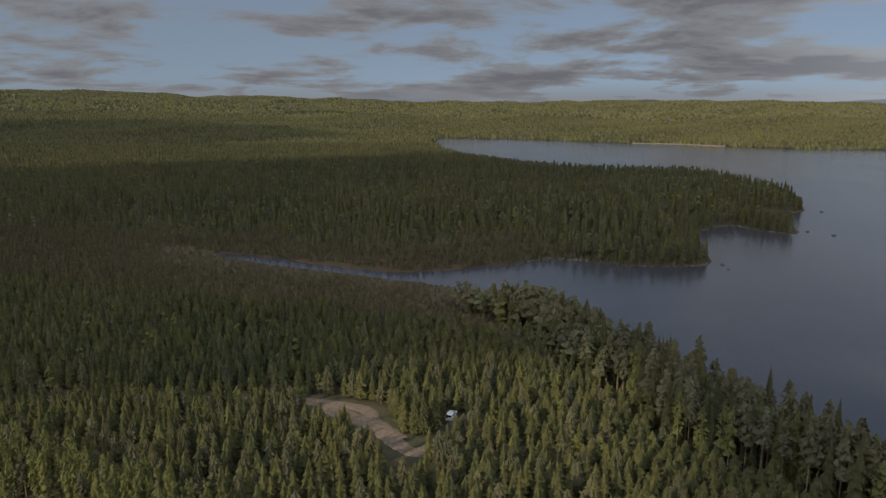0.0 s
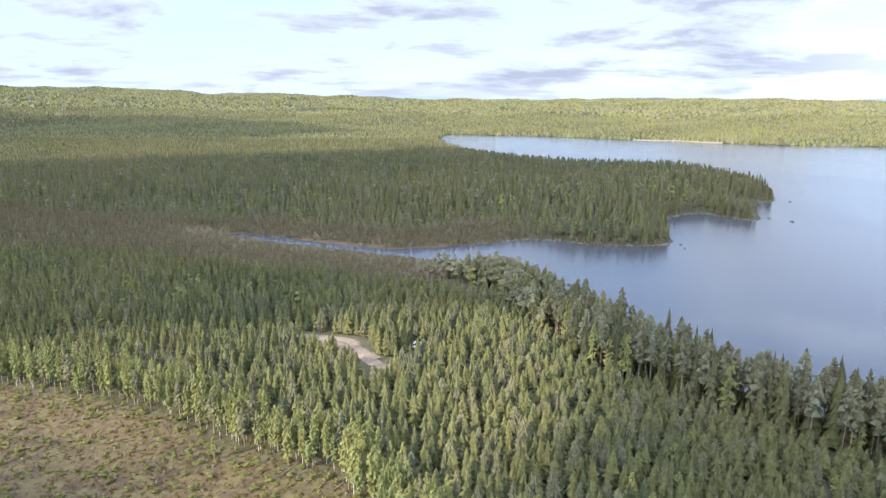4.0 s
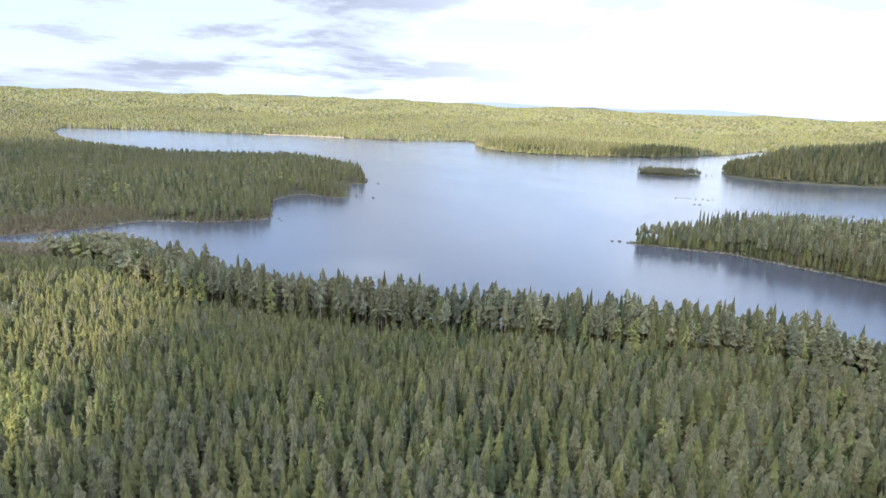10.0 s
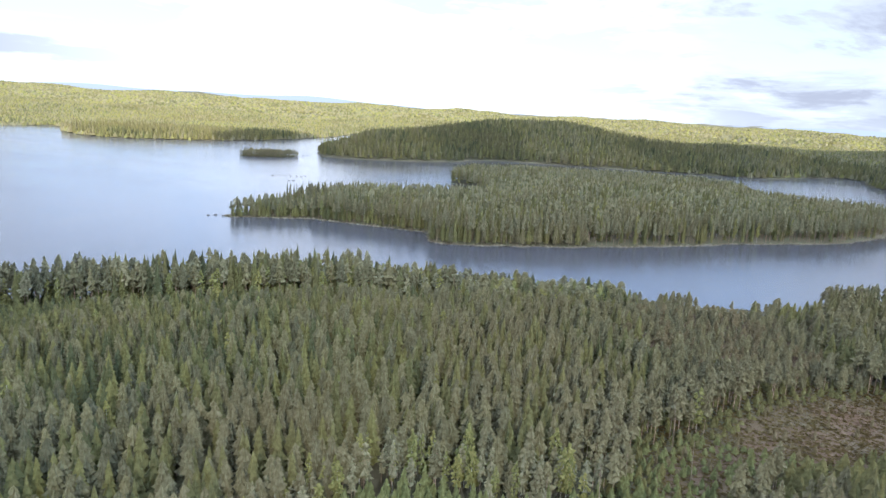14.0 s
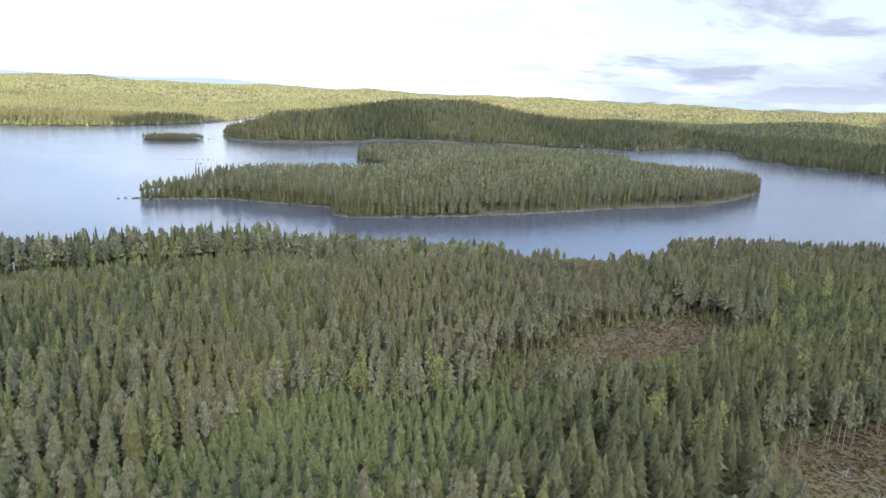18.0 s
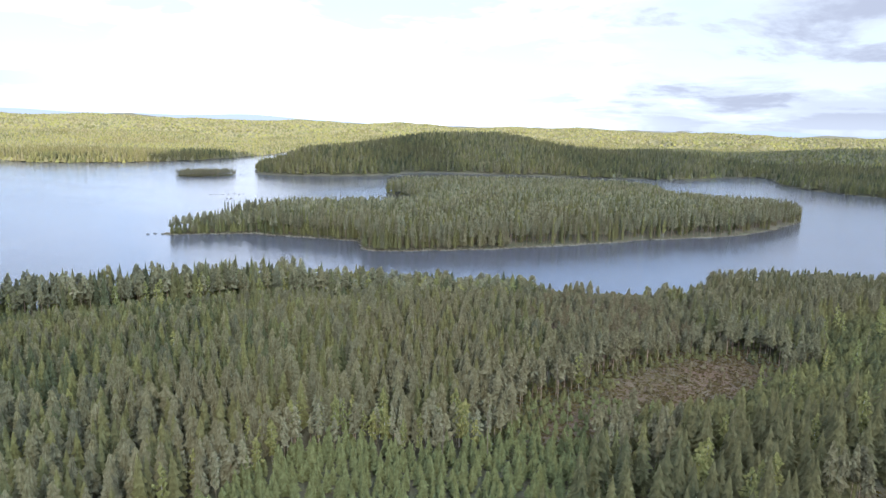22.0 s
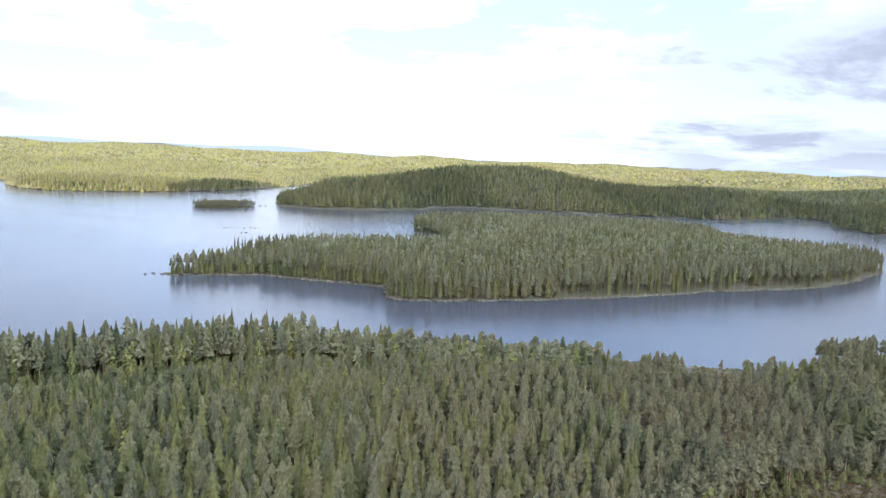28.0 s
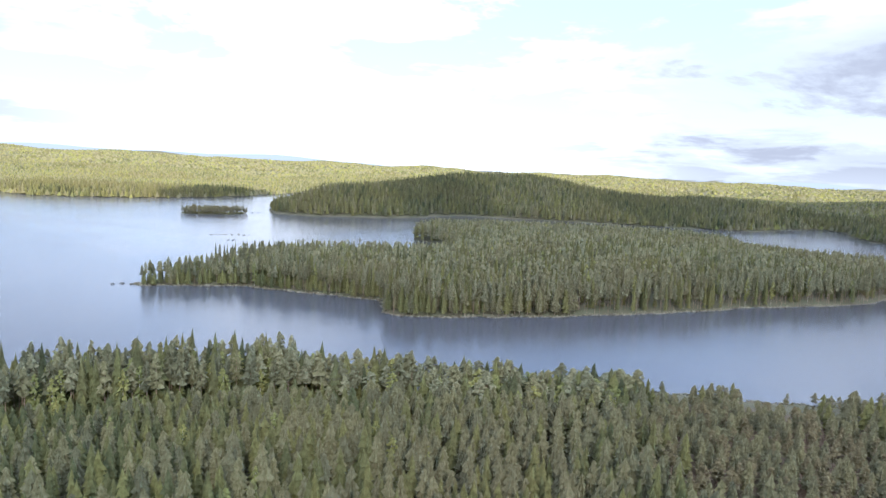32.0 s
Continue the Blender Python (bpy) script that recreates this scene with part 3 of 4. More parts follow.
def single(name, kind, leaf, share, hgt, rad, extra, most, box):
    """The nearest trees of a stand, to be built one by one."""
    x0, x1, y0, y1 = box
    m = (X > x0) & (X < x1) & (Y > y0) & (Y < y1) & seen
    w = np.where(~taken & (zone == name) & (dice < share) & extra & m)[0][:most]
    x, y = X[w], Y[w]
    base = hgt(x, y) if callable(hgt) else hgt
    h = height_noise(x, y, base, R)
    TREES.append((kind, leaf, x, y, h, rad * (0.80 + 0.20 * np.clip((70 - y) / 40, 0, 1)) * (h / base) ** 0.7 * R.uniform(0.85, 1.15, len(x))))
    taken[w] = True


single("young", "young", SPRUCE, 1.0, plant_h, 2.2, A < MOST, 170, (45, 115, -30, 70))
single("young", "youngpine", PINE, 1.0, plant_h, 2.2, (A >= MOST) & (A < 0.93), 120, (50, 105, -30, 70))
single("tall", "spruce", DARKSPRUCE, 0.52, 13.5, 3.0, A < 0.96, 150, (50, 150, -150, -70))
single("tall", "birch", BIRCH, 0.85, 12.5, 1.8, A >= 0.96, 40, (50, 150, -150, -70))
single("fringe", "pine", PINE, 0.7, 11.0, 1.7, A < 0.6, 150, (50, 140, -95, -20))
single("fringe", "birch", BIRCH, 0.7, 10.5, 1.6, A >= 0.6, 100, (50, 140, -95, -20))
single("edge", "birch", BIRCH, 1.0, 11.0, 1.6, A < 0.85, 140, (-90, 10, 90, 190))
single("edge", "pine", PINE, 1.0, 9.5, 1.9, A >= 0.85, 60, (-90, 10, 90, 190))
clump = np.random.default_rng(19)
ang, far = clump.uniform(0, 6.283, 16), np.sqrt(clump.uniform(0, 1, 16))
TREES.append(("young", SPRUCE, -13.5 + 5.2 * far * np.cos(ang), 196.5 + 4.4 * far * np.sin(ang), clump.uniform(7.5, 10.5, 16), clump.uniform(1.5, 2.1, 16)))
fore = np.random.default_rng(29)
TREES.append(("young", BRIGHT, fore.uniform(-82, -52, 7), fore.uniform(99, 107, 7), fore.uniform(3.5, 6.0, 7), fore.uniform(1.0, 1.5, 7)))
TREES.append(("birch", BIRCH, fore.uniform(-84, -50, 6), fore.uniform(98, 107, 6), fore.uniform(4.0, 6.5, 6), fore.uniform(1.0, 1.5, 6)))
bare = np.random.default_rng(23)
bx = np.linspace(108, 142, 26) + bare.uniform(-2.5, 2.5, 26)
by = -137 - (bx - 112) * 0.95 + bare.uniform(-6.5, 3.5, 26)
TREES.append(("tallpine", PINE, bx, by, bare.uniform(12.0, 17.0, 26), bare.uniform(1.2, 1.8, 26)))
sets = []
split(sets, "young", SPRUCE, pick("young", 1.0, plant_h, 2.2, (A < MOST) & (bog <= -13)))
rim = bog > -13
split(sets, "tallpine", PINE, pick("young", 0.9, plant_h, 1.7, rim))
split(sets, "bushpine", PINE, pick("young", 1.0, plant_h, 2.2, (A >= MOST) & (A < 0.93) & ~rim))
split(sets, "birch", BIRCH, pick("young", 1.0, plant_h, 1.8, (A >= 0.93) & (A < 0.942)))
plantation = forest("plantation", "dense young spruce and pine plantation", sets)

sets = []
strip_h = lambda x, y: np.where(y > 235, 10.0, 15.0) * (y > 60) + (y <= 60) * ( 8.5 + 4.5 * np.clip((y + 25) / 85, 0, 1))
split(sets, "tallpine", PALED_PINE, pick("strip", 1.0, strip_h, 2.6, A < 0.18, 0.2))
split(sets, "tallpine", PINE, pick("strip", 1.0, strip_h, 2.6, (A >= 0.18) & (A < 0.60), 0.2))
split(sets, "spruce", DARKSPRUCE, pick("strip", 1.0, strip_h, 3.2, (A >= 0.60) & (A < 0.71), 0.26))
split(sets, "spruce", SPRUCE, pick("strip", 1.0, strip_h, 3.2, (A >= 0.71) & (A < 0.83), 0.26))
split(sets, "birch", BIRCH, pick("strip", 1.0, lambda x, y: strip_h(x, y) * 0.85, 2.5, A >= 0.83))
x, y, rnd = scatter(40, 300, -30, 300, 3.1, 16)
d = land(x, y)
x, y = keep((d > 0.8) & (d < 20) & (signed(x, y, BOG) < 0), x, y)
sets.append(("young", 1, x, y, rnd.uniform(2.5, 6.5, len(x)), rnd.uniform(1.1, 1.8, len(x)), SPRUCE))
split(sets, "tallpine", PINE, pick("bump", 0.9, 9.5, 2.0, A < 0.6))
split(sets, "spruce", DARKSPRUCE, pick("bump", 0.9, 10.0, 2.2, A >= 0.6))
shore_wood = forest("shore_wood", "tall mixed pines, spruces and birches along the shore", sets)

sets = []
low_h = lambda x, y: np.clip(1.6 + 0.13 * distance(x, y, LAKE), 1.6, 6.5)
split(sets, "pine", BOGPINE, pick("lowbog", 0.95, low_h, 1.5, A < 0.35 + 0.25 * wavy(X, Y, 35, 3)))
split(sets, "bushpine", PINE, pick("lowbog", 0.95, low_h, 1.7, A >= 0.35 + 0.25 * wavy(X, Y, 35, 3)))
split(sets, "pine", PINE, pick("bay", 0.22, 4.5, 1.2))
split(sets, "young", BOGPINE, pick("bay", 0.7, 1.2, 0.8, dice > 0.45))
split(sets, "young", BOGPINE, pick("marsh", 0.85, lambda x, y: np.clip(0.8 + 0.06 * distance(x, y, LAKE), 0.7, 4.5), 1.3))
x, y, rnd = scatter(30, 150, -105, -10, 2.6, 17)
c = signed(x, y, BOG)
x, y = keep((signed(x, y, YOUNG) > -1) | ((c > -3) & (x < 148) & (rnd.uniform(0, 1, len(x)) < 0.75)), x, y)
sets.append(("young", 1, x, y, rnd.uniform(3.6, 6.8, len(x)) * np.where(signed(x, y, BOG) > -4, 0.42, 1.0), rnd.uniform(1.2, 1.8, len(x)) * np.where(signed(x, y, BOG) > -4, 0.7, 1.0), BRIGHT))
x, y, rnd = scatter(110, 210, -135, -60, 4.6, 19)
x, y = keep((signed(x, y, BOG) > 0) & (rnd.uniform(0, 1, len(x)) < 0.6), x, y)
sets.append(("young", 1, x, y, rnd.uniform(1.0, 3.2, len(x)), rnd.uniform(0.6, 1.2, len(x)), BOGPINE))
x, y, rnd = scatter(98, 220, -144, -50, 2.1, 22)
c = signed(x, y, BOG)
x, y = keep((c < 2) & (c > -13) & (rnd.uniform(0, 1, len(x)) < 0.7), x, y)
sets.append(("young", 1, x, y, rnd.uniform(0.8, 3.6, len(x)), rnd.uniform(0.6, 1.3, len(x)), SPRUCE))
x, y, rnd = scatter(50, 200, -205, -70, 2.6, 20)
x, y = keep((signed(x, y, TALL) > 0.5) & (signed(x, y, FELLED) < -0.5), x, y)
sets.append(("young", 1, x, y, rnd.uniform(1.5, 4.0, len(x)), rnd.uniform(0.9, 1.6, len(x)), SPRUCE))
split(sets, "young", SPRUCE, pick("lowright", 1.0, 6.0, 2.5))
split(sets, "birch", BIRCH, pick("lowright", 0.02, 13, 1.4))
bog_wood = forest("bog_wood", "low brownish bog pines and dense spruce saplings", sets)

sets = []
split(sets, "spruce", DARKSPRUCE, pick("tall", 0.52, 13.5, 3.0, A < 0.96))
split(sets, "birch", BIRCH, pick("tall", 0.85, 12.5, 1.8, A >= 0.96))
split(sets, "pine", PINE, pick("fringe", 0.7, 11.0, 1.7, A < 0.6))
split(sets, "birch", BIRCH, pick("fringe", 0.7, 10.5, 1.6, A >= 0.6))
split(sets, "birch", BIRCH, pick("edge", 1.0, 11.0, 1.6, A < 0.85))
split(sets, "pine", PINE, pick("edge", 1.0, 9.5, 1.9, A >= 0.85))
x, y, rnd = scatter(-215, 0, 85, 215, 1.9, 15)
c = signed(x, y, CLEARCUT)
m = (c < 0.3) & (c > -6.5) & (y > 90) & (rnd.uniform(0, 1, len(x)) < 0.55 + 0.35 * wavy(x, y, 18, 2))
x, y = keep(m, x, y)
h = height_noise(x, y, 9.4, rnd, 0.3)
sets.append(("birch", 1, x, y, h, rnd.uniform(0.8, 1.4, len(x)), BIRCH))
x, y, rnd = scatter(50, 145, -95, -10, 2.7, 18)
c = signed(x, y, YOUNG)
m = (c < 0) & (c > -8) & (signed(x, y, BOG) < -12) & (signed(x, y, TALL) < -2) & (x > 52) & (rnd.uniform(0, 1, len(x)) < 0.75)
x, y = keep(m, x, y)
h, a = height_noise(x, y, 9.5, rnd, 0.25), rnd.uniform(0, 1, len(x))
sets.append(("pine", 1, x[a < 0.6], y[a < 0.6], h[a < 0.6], rnd.uniform(1.0, 1.6, (a < 0.6).sum()), PALED_PINE))
sets.append(("birch", 1, x[a >= 0.6], y[a >= 0.6], h[a >= 0.6], rnd.uniform(0.9, 1.4, (a >= 0.6).sum()), BIRCH))
edge_wood = forest("edge_wood", "tall spruces and pale-stemmed birches at stand edges", sets)

# the peninsula and the land on the left
X, Y, R = scatter(-700, 300, 250, 1120, 4.5, 21)
D = land(X, Y)
ok = (D > 0.8) & ~((Y < 405 + (X + 120) * -0.43) & (X > -290)) & (sector(X, Y))
X, Y, D = keep(ok, X, Y, D)
front = (D < 16) & (X > -40) & (Y < 560)
A, B = R.uniform(0, 1, len(X)), R.uniform(0, 1, len(X))
wet = distance(X, Y, [(-500, 470), (-120, 404), (-20, 362), (30, 392)], False)
H = np.clip(4.0 + wet * 0.09, 4, 13.5) * (R.uniform(0.74, 1.12, len(X)) + 0.12 * wavy(X, Y, 60, 6))
H = np.where(front & (X > 60), 10 * R.uniform(0.7, 1.1, len(X)), H)
brown = wet < 27 + 24 * wavy(X, Y, 90, 4) + 14 * (R.uniform(0, 1, len(X)) - 0.5)
sets = []
for m, kind, leaf, rad in ((brown, "young", BOGPINE, 1.7), (~brown & (A < 0.45), "young", SPRUCE, 2.1), (~brown & (A >= 0.45) & (A < 0.82), "young", PINE, 2.0), (~brown & (A >= 0.82) & (A < 0.97), "pine", PINE, 2.0),
                           (~brown & (A >= 0.97), "birch", BIRCH, 2.0)):
    for f, lv in ((front, 1), (~front, 2)):
        k = m & f & (B < np.where(brown, 0.9, 1.0))
        sets.append((("pine" if (lv == 1 and leaf is not SPRUCE and kind == "young") else kind), lv, X[k], Y[k], H[k], rad * (H[k] / 12) ** 0.5, leaf))
x, y, rnd = scatter(-330, 200, 330, 470, 2.5, 23)
d = land(x, y)
w = distance(x, y, [(-330, 440), (-120, 404), (-20, 362), (60, 395), (120, 380), (200, 460)], False)
m = (d > 0.4) & (w < 30) & (y > 405 + (x + 120) * -0.43) & (rnd.uniform(0, 1, len(x)) < 0.75)
x, y = keep(m, x, y)
sets.append(("young", 2, x, y, rnd.uniform(1.5, 4.2, len(x)), rnd.uniform(0.8, 1.4, len(x)), BOGPINE))
forest("peninsula_forest", "dark mixed forest and brown bog pines on the peninsula", sets)

# the island
X, Y, R = scatter(285, 780, -165, 250, 3.3, 31)
D = signed(X, Y, ISLAND)
X, Y, D = keep(D > 1.5, X, Y, D)
A = R.uniform(0, 1, len(X))
front = (D < 22) & (Y < 245 - (X - 290) * 1.05 + 60)
H = np.clip(15.5 - 0.0 * X, 10, 18) * R.uniform(0.74, 1.16, len(X))
H = np.where((X < 345) & (Y > 190), H * 0.7, H)
sets = []
for m, kind, leaf, rad in ((A < 0.36, "tallpine", PALED_PINE, 1.6), ((A >= 0.36) & (A < 0.70), "tallpine", PINE, 1.6), ((A >= 0.70) & (A < 0.97), "spruce", SPRUCE, 1.7), (A >= 0.97, "birch", BIRCH, 1.7)):
    for f, lv in ((front, 1), (~front, 2)):
        k = m & f
        sets.append(({"tallpine": "pine", "spruce": "young"}.get(kind, kind) if lv == 2 else kind, lv, X[k], Y[k], H[k], np.full(k.sum(), rad), leaf))
forest("island_forest", "pine and spruce forest with pale trunks on the island", sets)

X, Y, R = scatter(610, 690, 495, 560, 3.2, 33)
D = signed(X, Y, ISLET)
X, Y = keep(D > 0.5, X, Y)
U, V, rnd = scatter(610, 690, 495, 560, 2.0, 34)
U, V = keep(signed(U, V, ISLET) > -0.3, U, V)
forest("islet_trees", "few dark pines on a tiny rocky islet", [("young", 1, U, V, rnd.uniform(1.0, 3.2, len(U)), rnd.uniform(0.9, 1.5, len(U)), SPRUCE), ("pine", 1, X, Y, R.uniform(7, 11, len(X)), R.uniform(1.6, 2.2, len(X)), PINE)])

# the wooded hill and the far shores
def far_set(x0, x1, y0, y1, step, seed, near_r, far_r, hgt, rad, lv, mix=((0.55, SPRUCE), (0.9, PINE), (1.0, BIRCH))):
    x, y, r = scatter(x0, x1, y0, y1, step, seed)
    rr = np.hypot(x, y)
    m = (rr > near_r) & (rr <= far_r) & sector(x, y)
    x, y = keep(m, x, y)
    d = sample(LD, x, y)
    m = (d > 3) & ~((x < 300) & (y < 1120) & (x > -700)) & ~((y < 480) & (x < 420)) & (signed(x, y, ISLAND) < 0) & (signed(x, y, ISLET) < 0)
    x, y = keep(m, x, y)
    h = hgt * (r.uniform(0.65, 1.15, len(x)) + 0.15 * wavy(x, y, 130, 6))
    a = np.clip(r.uniform(0, 1, len(x)) + 0.32 * wavy(x, y, 430, 3), 0, 0.999)
    out, last = [], 0.0
    for share, leaf in mix:
        m, last = (a >= last) & (a < share), share
        out.append(("young", lv, x[m], y[m], h[m], rad * r.uniform(0.85, 1.2, m.sum()), leaf))
    return out


# Leaf mix for the far land; distance haze is put into its paler colours.
HAZED_MIX = ((0.18, SPRUCE), (0.45, PINE), (0.75, PALED_PINE), (1.0, BIRCH))
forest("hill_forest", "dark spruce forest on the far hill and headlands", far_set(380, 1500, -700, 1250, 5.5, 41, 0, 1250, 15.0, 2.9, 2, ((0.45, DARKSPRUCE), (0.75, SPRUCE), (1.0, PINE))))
forest("far_forest", "sunlit forest paled for haze, reaching to the far hills", far_set(-1500, 2300, -900, 2300, 5.8, 43, 1000, 2200, 8.2, 4.0, 3, HAZED_MIX))
forest("distant_forest", "distant forest paled for haze on the horizon hills", far_set(-4400, 4600, -2500, 4600, 15.5, 44, 2200, 4700, 9.0, 9.5, 3, HAZED_MIX))

# ---- unseen clouds added to shade the land ----
CLOUD = bpy.data.materials.new("shade_cloud_vapour")
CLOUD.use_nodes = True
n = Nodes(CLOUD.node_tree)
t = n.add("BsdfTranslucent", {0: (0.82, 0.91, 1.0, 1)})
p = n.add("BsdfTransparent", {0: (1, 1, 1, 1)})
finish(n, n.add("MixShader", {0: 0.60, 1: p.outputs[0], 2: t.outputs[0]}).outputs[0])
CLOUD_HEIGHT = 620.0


def shade_cloud(x, y, rx, ry, seed):
    """An unseen flat-bottomed heap of vapour, added so that its shade falls round (x, y)."""
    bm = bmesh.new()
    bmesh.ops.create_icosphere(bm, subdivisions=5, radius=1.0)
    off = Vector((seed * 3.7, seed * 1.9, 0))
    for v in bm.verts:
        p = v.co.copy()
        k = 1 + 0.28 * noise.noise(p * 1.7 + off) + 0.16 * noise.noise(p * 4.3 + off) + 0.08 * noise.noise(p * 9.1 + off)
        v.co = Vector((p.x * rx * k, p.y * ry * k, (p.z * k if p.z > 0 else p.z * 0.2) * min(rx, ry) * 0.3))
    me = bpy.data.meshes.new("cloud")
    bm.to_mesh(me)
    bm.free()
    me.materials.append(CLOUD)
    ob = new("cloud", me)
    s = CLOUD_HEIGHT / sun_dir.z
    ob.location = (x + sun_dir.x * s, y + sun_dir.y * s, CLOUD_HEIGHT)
    return tagged(ob, "unseen grey-white cloud added to cast shade on the land", "cloud", kind="structure")


# Wanted patches of shade; each gets its own added cloud out of view.
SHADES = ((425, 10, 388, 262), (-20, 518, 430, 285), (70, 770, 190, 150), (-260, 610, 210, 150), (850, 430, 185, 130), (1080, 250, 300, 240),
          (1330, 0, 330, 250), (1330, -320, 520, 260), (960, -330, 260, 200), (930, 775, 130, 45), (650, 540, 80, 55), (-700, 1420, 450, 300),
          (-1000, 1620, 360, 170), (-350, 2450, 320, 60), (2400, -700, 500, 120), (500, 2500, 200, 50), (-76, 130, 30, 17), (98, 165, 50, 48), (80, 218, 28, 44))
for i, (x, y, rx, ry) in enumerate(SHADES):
    shade_cloud(x, y, rx, ry, i)

# ---- trees that stand as things of their own ----


def part(name, data, parent, label="", loc=(0, 0, 0), rot=(0, 0, 0), scale=(1, 1, 1)):
    ob = new(name, data)
    ob.parent = parent
    ob.location, ob.rotation_euler, ob.scale = loc, rot, scale
    if label:
        ob["label"] = label
    return ob


def bm_mesh(name, bm, *mats, smooth=False):
    me = bpy.data.meshes.new(name)
    bm.to_mesh(me)
    bm.free()
    for m in mats:
        me.materials.append(m)
    if smooth:
        me.polygons.foreach_set("use_smooth", np.full(len(me.polygons), True))
    return me


TREE_NAMES = {
    "young": ("spruce_tree", "young dark green spruce in a dense plantation", "spruce", "young plantation spruces"),
    "youngpine": ("pine_tree", "young olive-green pine in a dense plantation", "pine", "young plantation pines"),
    "spruce": ("spruce_tree", "tall dark spruce with drooping boughs", "spruce", "tall spruces"),
    "birch": ("birch_tree", "slender birch with pale trunk and yellowing leaves", "birch", "birches at the stand edge"),
    "tallpine": ("pine_tree", "slender pine with long bare pale trunk beside logged ground", "pine", "bare-stemmed pines by the logged ground"),
    "pine": ("pine_tree", "tall bare-stemmed pine with olive crown", "pine", "pines at the stand edge"),
}
tree_rnd = random.Random(5)
for kind, leaf, xs, ys, hs, rs in TREES:
    name, label, cat, grp = TREE_NAMES[kind]
    shapes = []
    for v, f, m in KINDS["bushpine" if kind == "youngpine" else kind, 0]:
        crown = mesh_from(name + "_crown", v, f[m == 0], [leaf])
        stem = mesh_from(name + "_trunk", v[:6], f[m == 1], [TRUNK["birch" if kind == "birch" else "pine"]])
        shapes.append((stem, crown))
    zs = sample(HH, xs, ys) - 0.15
    for x, y, z, h, r in zip(xs, ys, zs, hs, rs):
        root = new(name)
        root.empty_display_size = 0.5
        root.location, root.rotation_euler = (x, y, z), (0, 0, tree_rnd.uniform(0, 6.28))
        stem, crown = tree_rnd.choice(shapes)
        part("trunk", stem, root, scale=(r, r, h))
        part("crown", crown, root, scale=(r, r, h))
        tagged(root, label, cat, grp)

# ---- road, car, shore ----
GRAVEL = plain("gravel", (0.172, 0.128, 0.094), 0.95, 0.0, 0.25, 1.2)
REED = plain("dry_sedge", (0.16, 0.145, 0.10), 0.9, 0.0, 0.3, 0.8)
STONE = plain("grey_granite", (0.07, 0.07, 0.072), 0.85, 0.0, 0.3, 1.5)
DEADWOOD = plain("dead_grey_wood", (0.140, 0.112, 0.078), 0.9, 0.0, 0.25, 2.0)
PAINT = plain("white_car_paint", (0.80, 0.80, 0.80), 0.25, 0.0, 0.03)
GLASS = plain("dark_car_glass", (0.02, 0.025, 0.03), 0.08)
TYRE = plain("black_tyre_rubber", (0.03, 0.03, 0.03), 0.9)
RIM = plain("alloy_rim", (0.5, 0.5, 0.52), 0.35, 0.9)
TAIL = plain("red_lamp_lens", (0.45, 0.02, 0.02), 0.2)
LAMP = plain("clear_lamp_lens", (0.7, 0.7, 0.7), 0.1)


def smooth_line(pts, step):
    """Points every few metres on a curve through the given ones."""
    p = np.array(pts, float)
    p = np.vstack([2 * p[0] - p[1], p, 2 * p[-1] - p[-2]])
    out = []
    for i in range(1, len(p) - 2):
        n = max(2, int(np.hypot(*(p[i + 1] - p[i])) / step))
        for t in np.linspace(0, 1, n, endpoint=False):
            out.append(0.5 * (2 * p[i] + (p[i + 1] - p[i - 1]) * t + (2 * p[i - 1] - 5 * p[i] + 4 * p[i + 1] - p[i + 2]) * t * t
                              + (3 * p[i] - p[i - 1] - 3 * p[i + 1] + p[i + 2]) * t ** 3))
    return np.array(out + [p[-2]])


def track(name, pts, width, lift, label):
    line = smooth_line(pts, 1.0)
    d = np.gradient(line, axis=0)
    d /= np.hypot(d[:, 0], d[:, 1])[:, None]
    side = np.stack([-d[:, 1], d[:, 0]], 1)
    cols = np.linspace(-1, 1, 7)
    rnd = np.random.default_rng(3)
    V = []
    for p, s in zip(line, side):
        w = width * (1 + rnd.uniform(-0.12, 0.12))
        for c in cols:
            q = p + s * c * w
            V.append((q[0], q[1], 0))
    V = np.array(V)
    V[:, 2] = sample(HH, V[:, 0], V[:, 1]) + lift - 0.06 * (np.abs(np.tile(cols, len(line))) > 0.9) * 3
    F = np.array([(i * 7 + j, i * 7 + j + 1, i * 7 + j + 8, i * 7 + j + 7) for i in range(len(line) - 1) for j in range(6)])
    return tagged(new(name, mesh_from(name, V, F, [GRAVEL], None, None, True)), label, "road", kind="structure")


track("road", TRACK, 1.75, 0.22, "pale sandy forest track curving round a clump of spruces")
track("road", SPUR, 2.5, 0.26, "pale sandy widening of the forest track")
beach_v, beach_f = [], []
for i, (x, y) in enumerate(smooth_line([(378, 1334), (420, 1314), (458, 1297), (486, 1266), (512, 1238)], 6.0)):
    w = 1.6 + 1.2 * math.sin(i * 1.7) + 1.4 * math.sin(i * 0.6)
    beach_v += [(x - w * 0.55, y - w * 0.8, -0.3), (x, y, 0.7), (x + 2.5, y + 3.5, 1.3)]
    if i:
        k = i * 3
        beach_f += [(k - 3, k, k + 1, k - 2), (k - 2, k + 1, k + 2, k - 1)]
SAND = plain("pale_beach_sand", (0.20, 0.165, 0.120), 0.95, 0.0, 0.2, 0.3)
tagged(new("beach", mesh_from("beach", np.array(beach_v, float), np.array(beach_f), [SAND], None, None, True)), "pale sandy beach on the far lake shore", "beach", kind="structure")
track("road", WEST, 1.8, 0.2, "pale sandy forest track between young spruces")


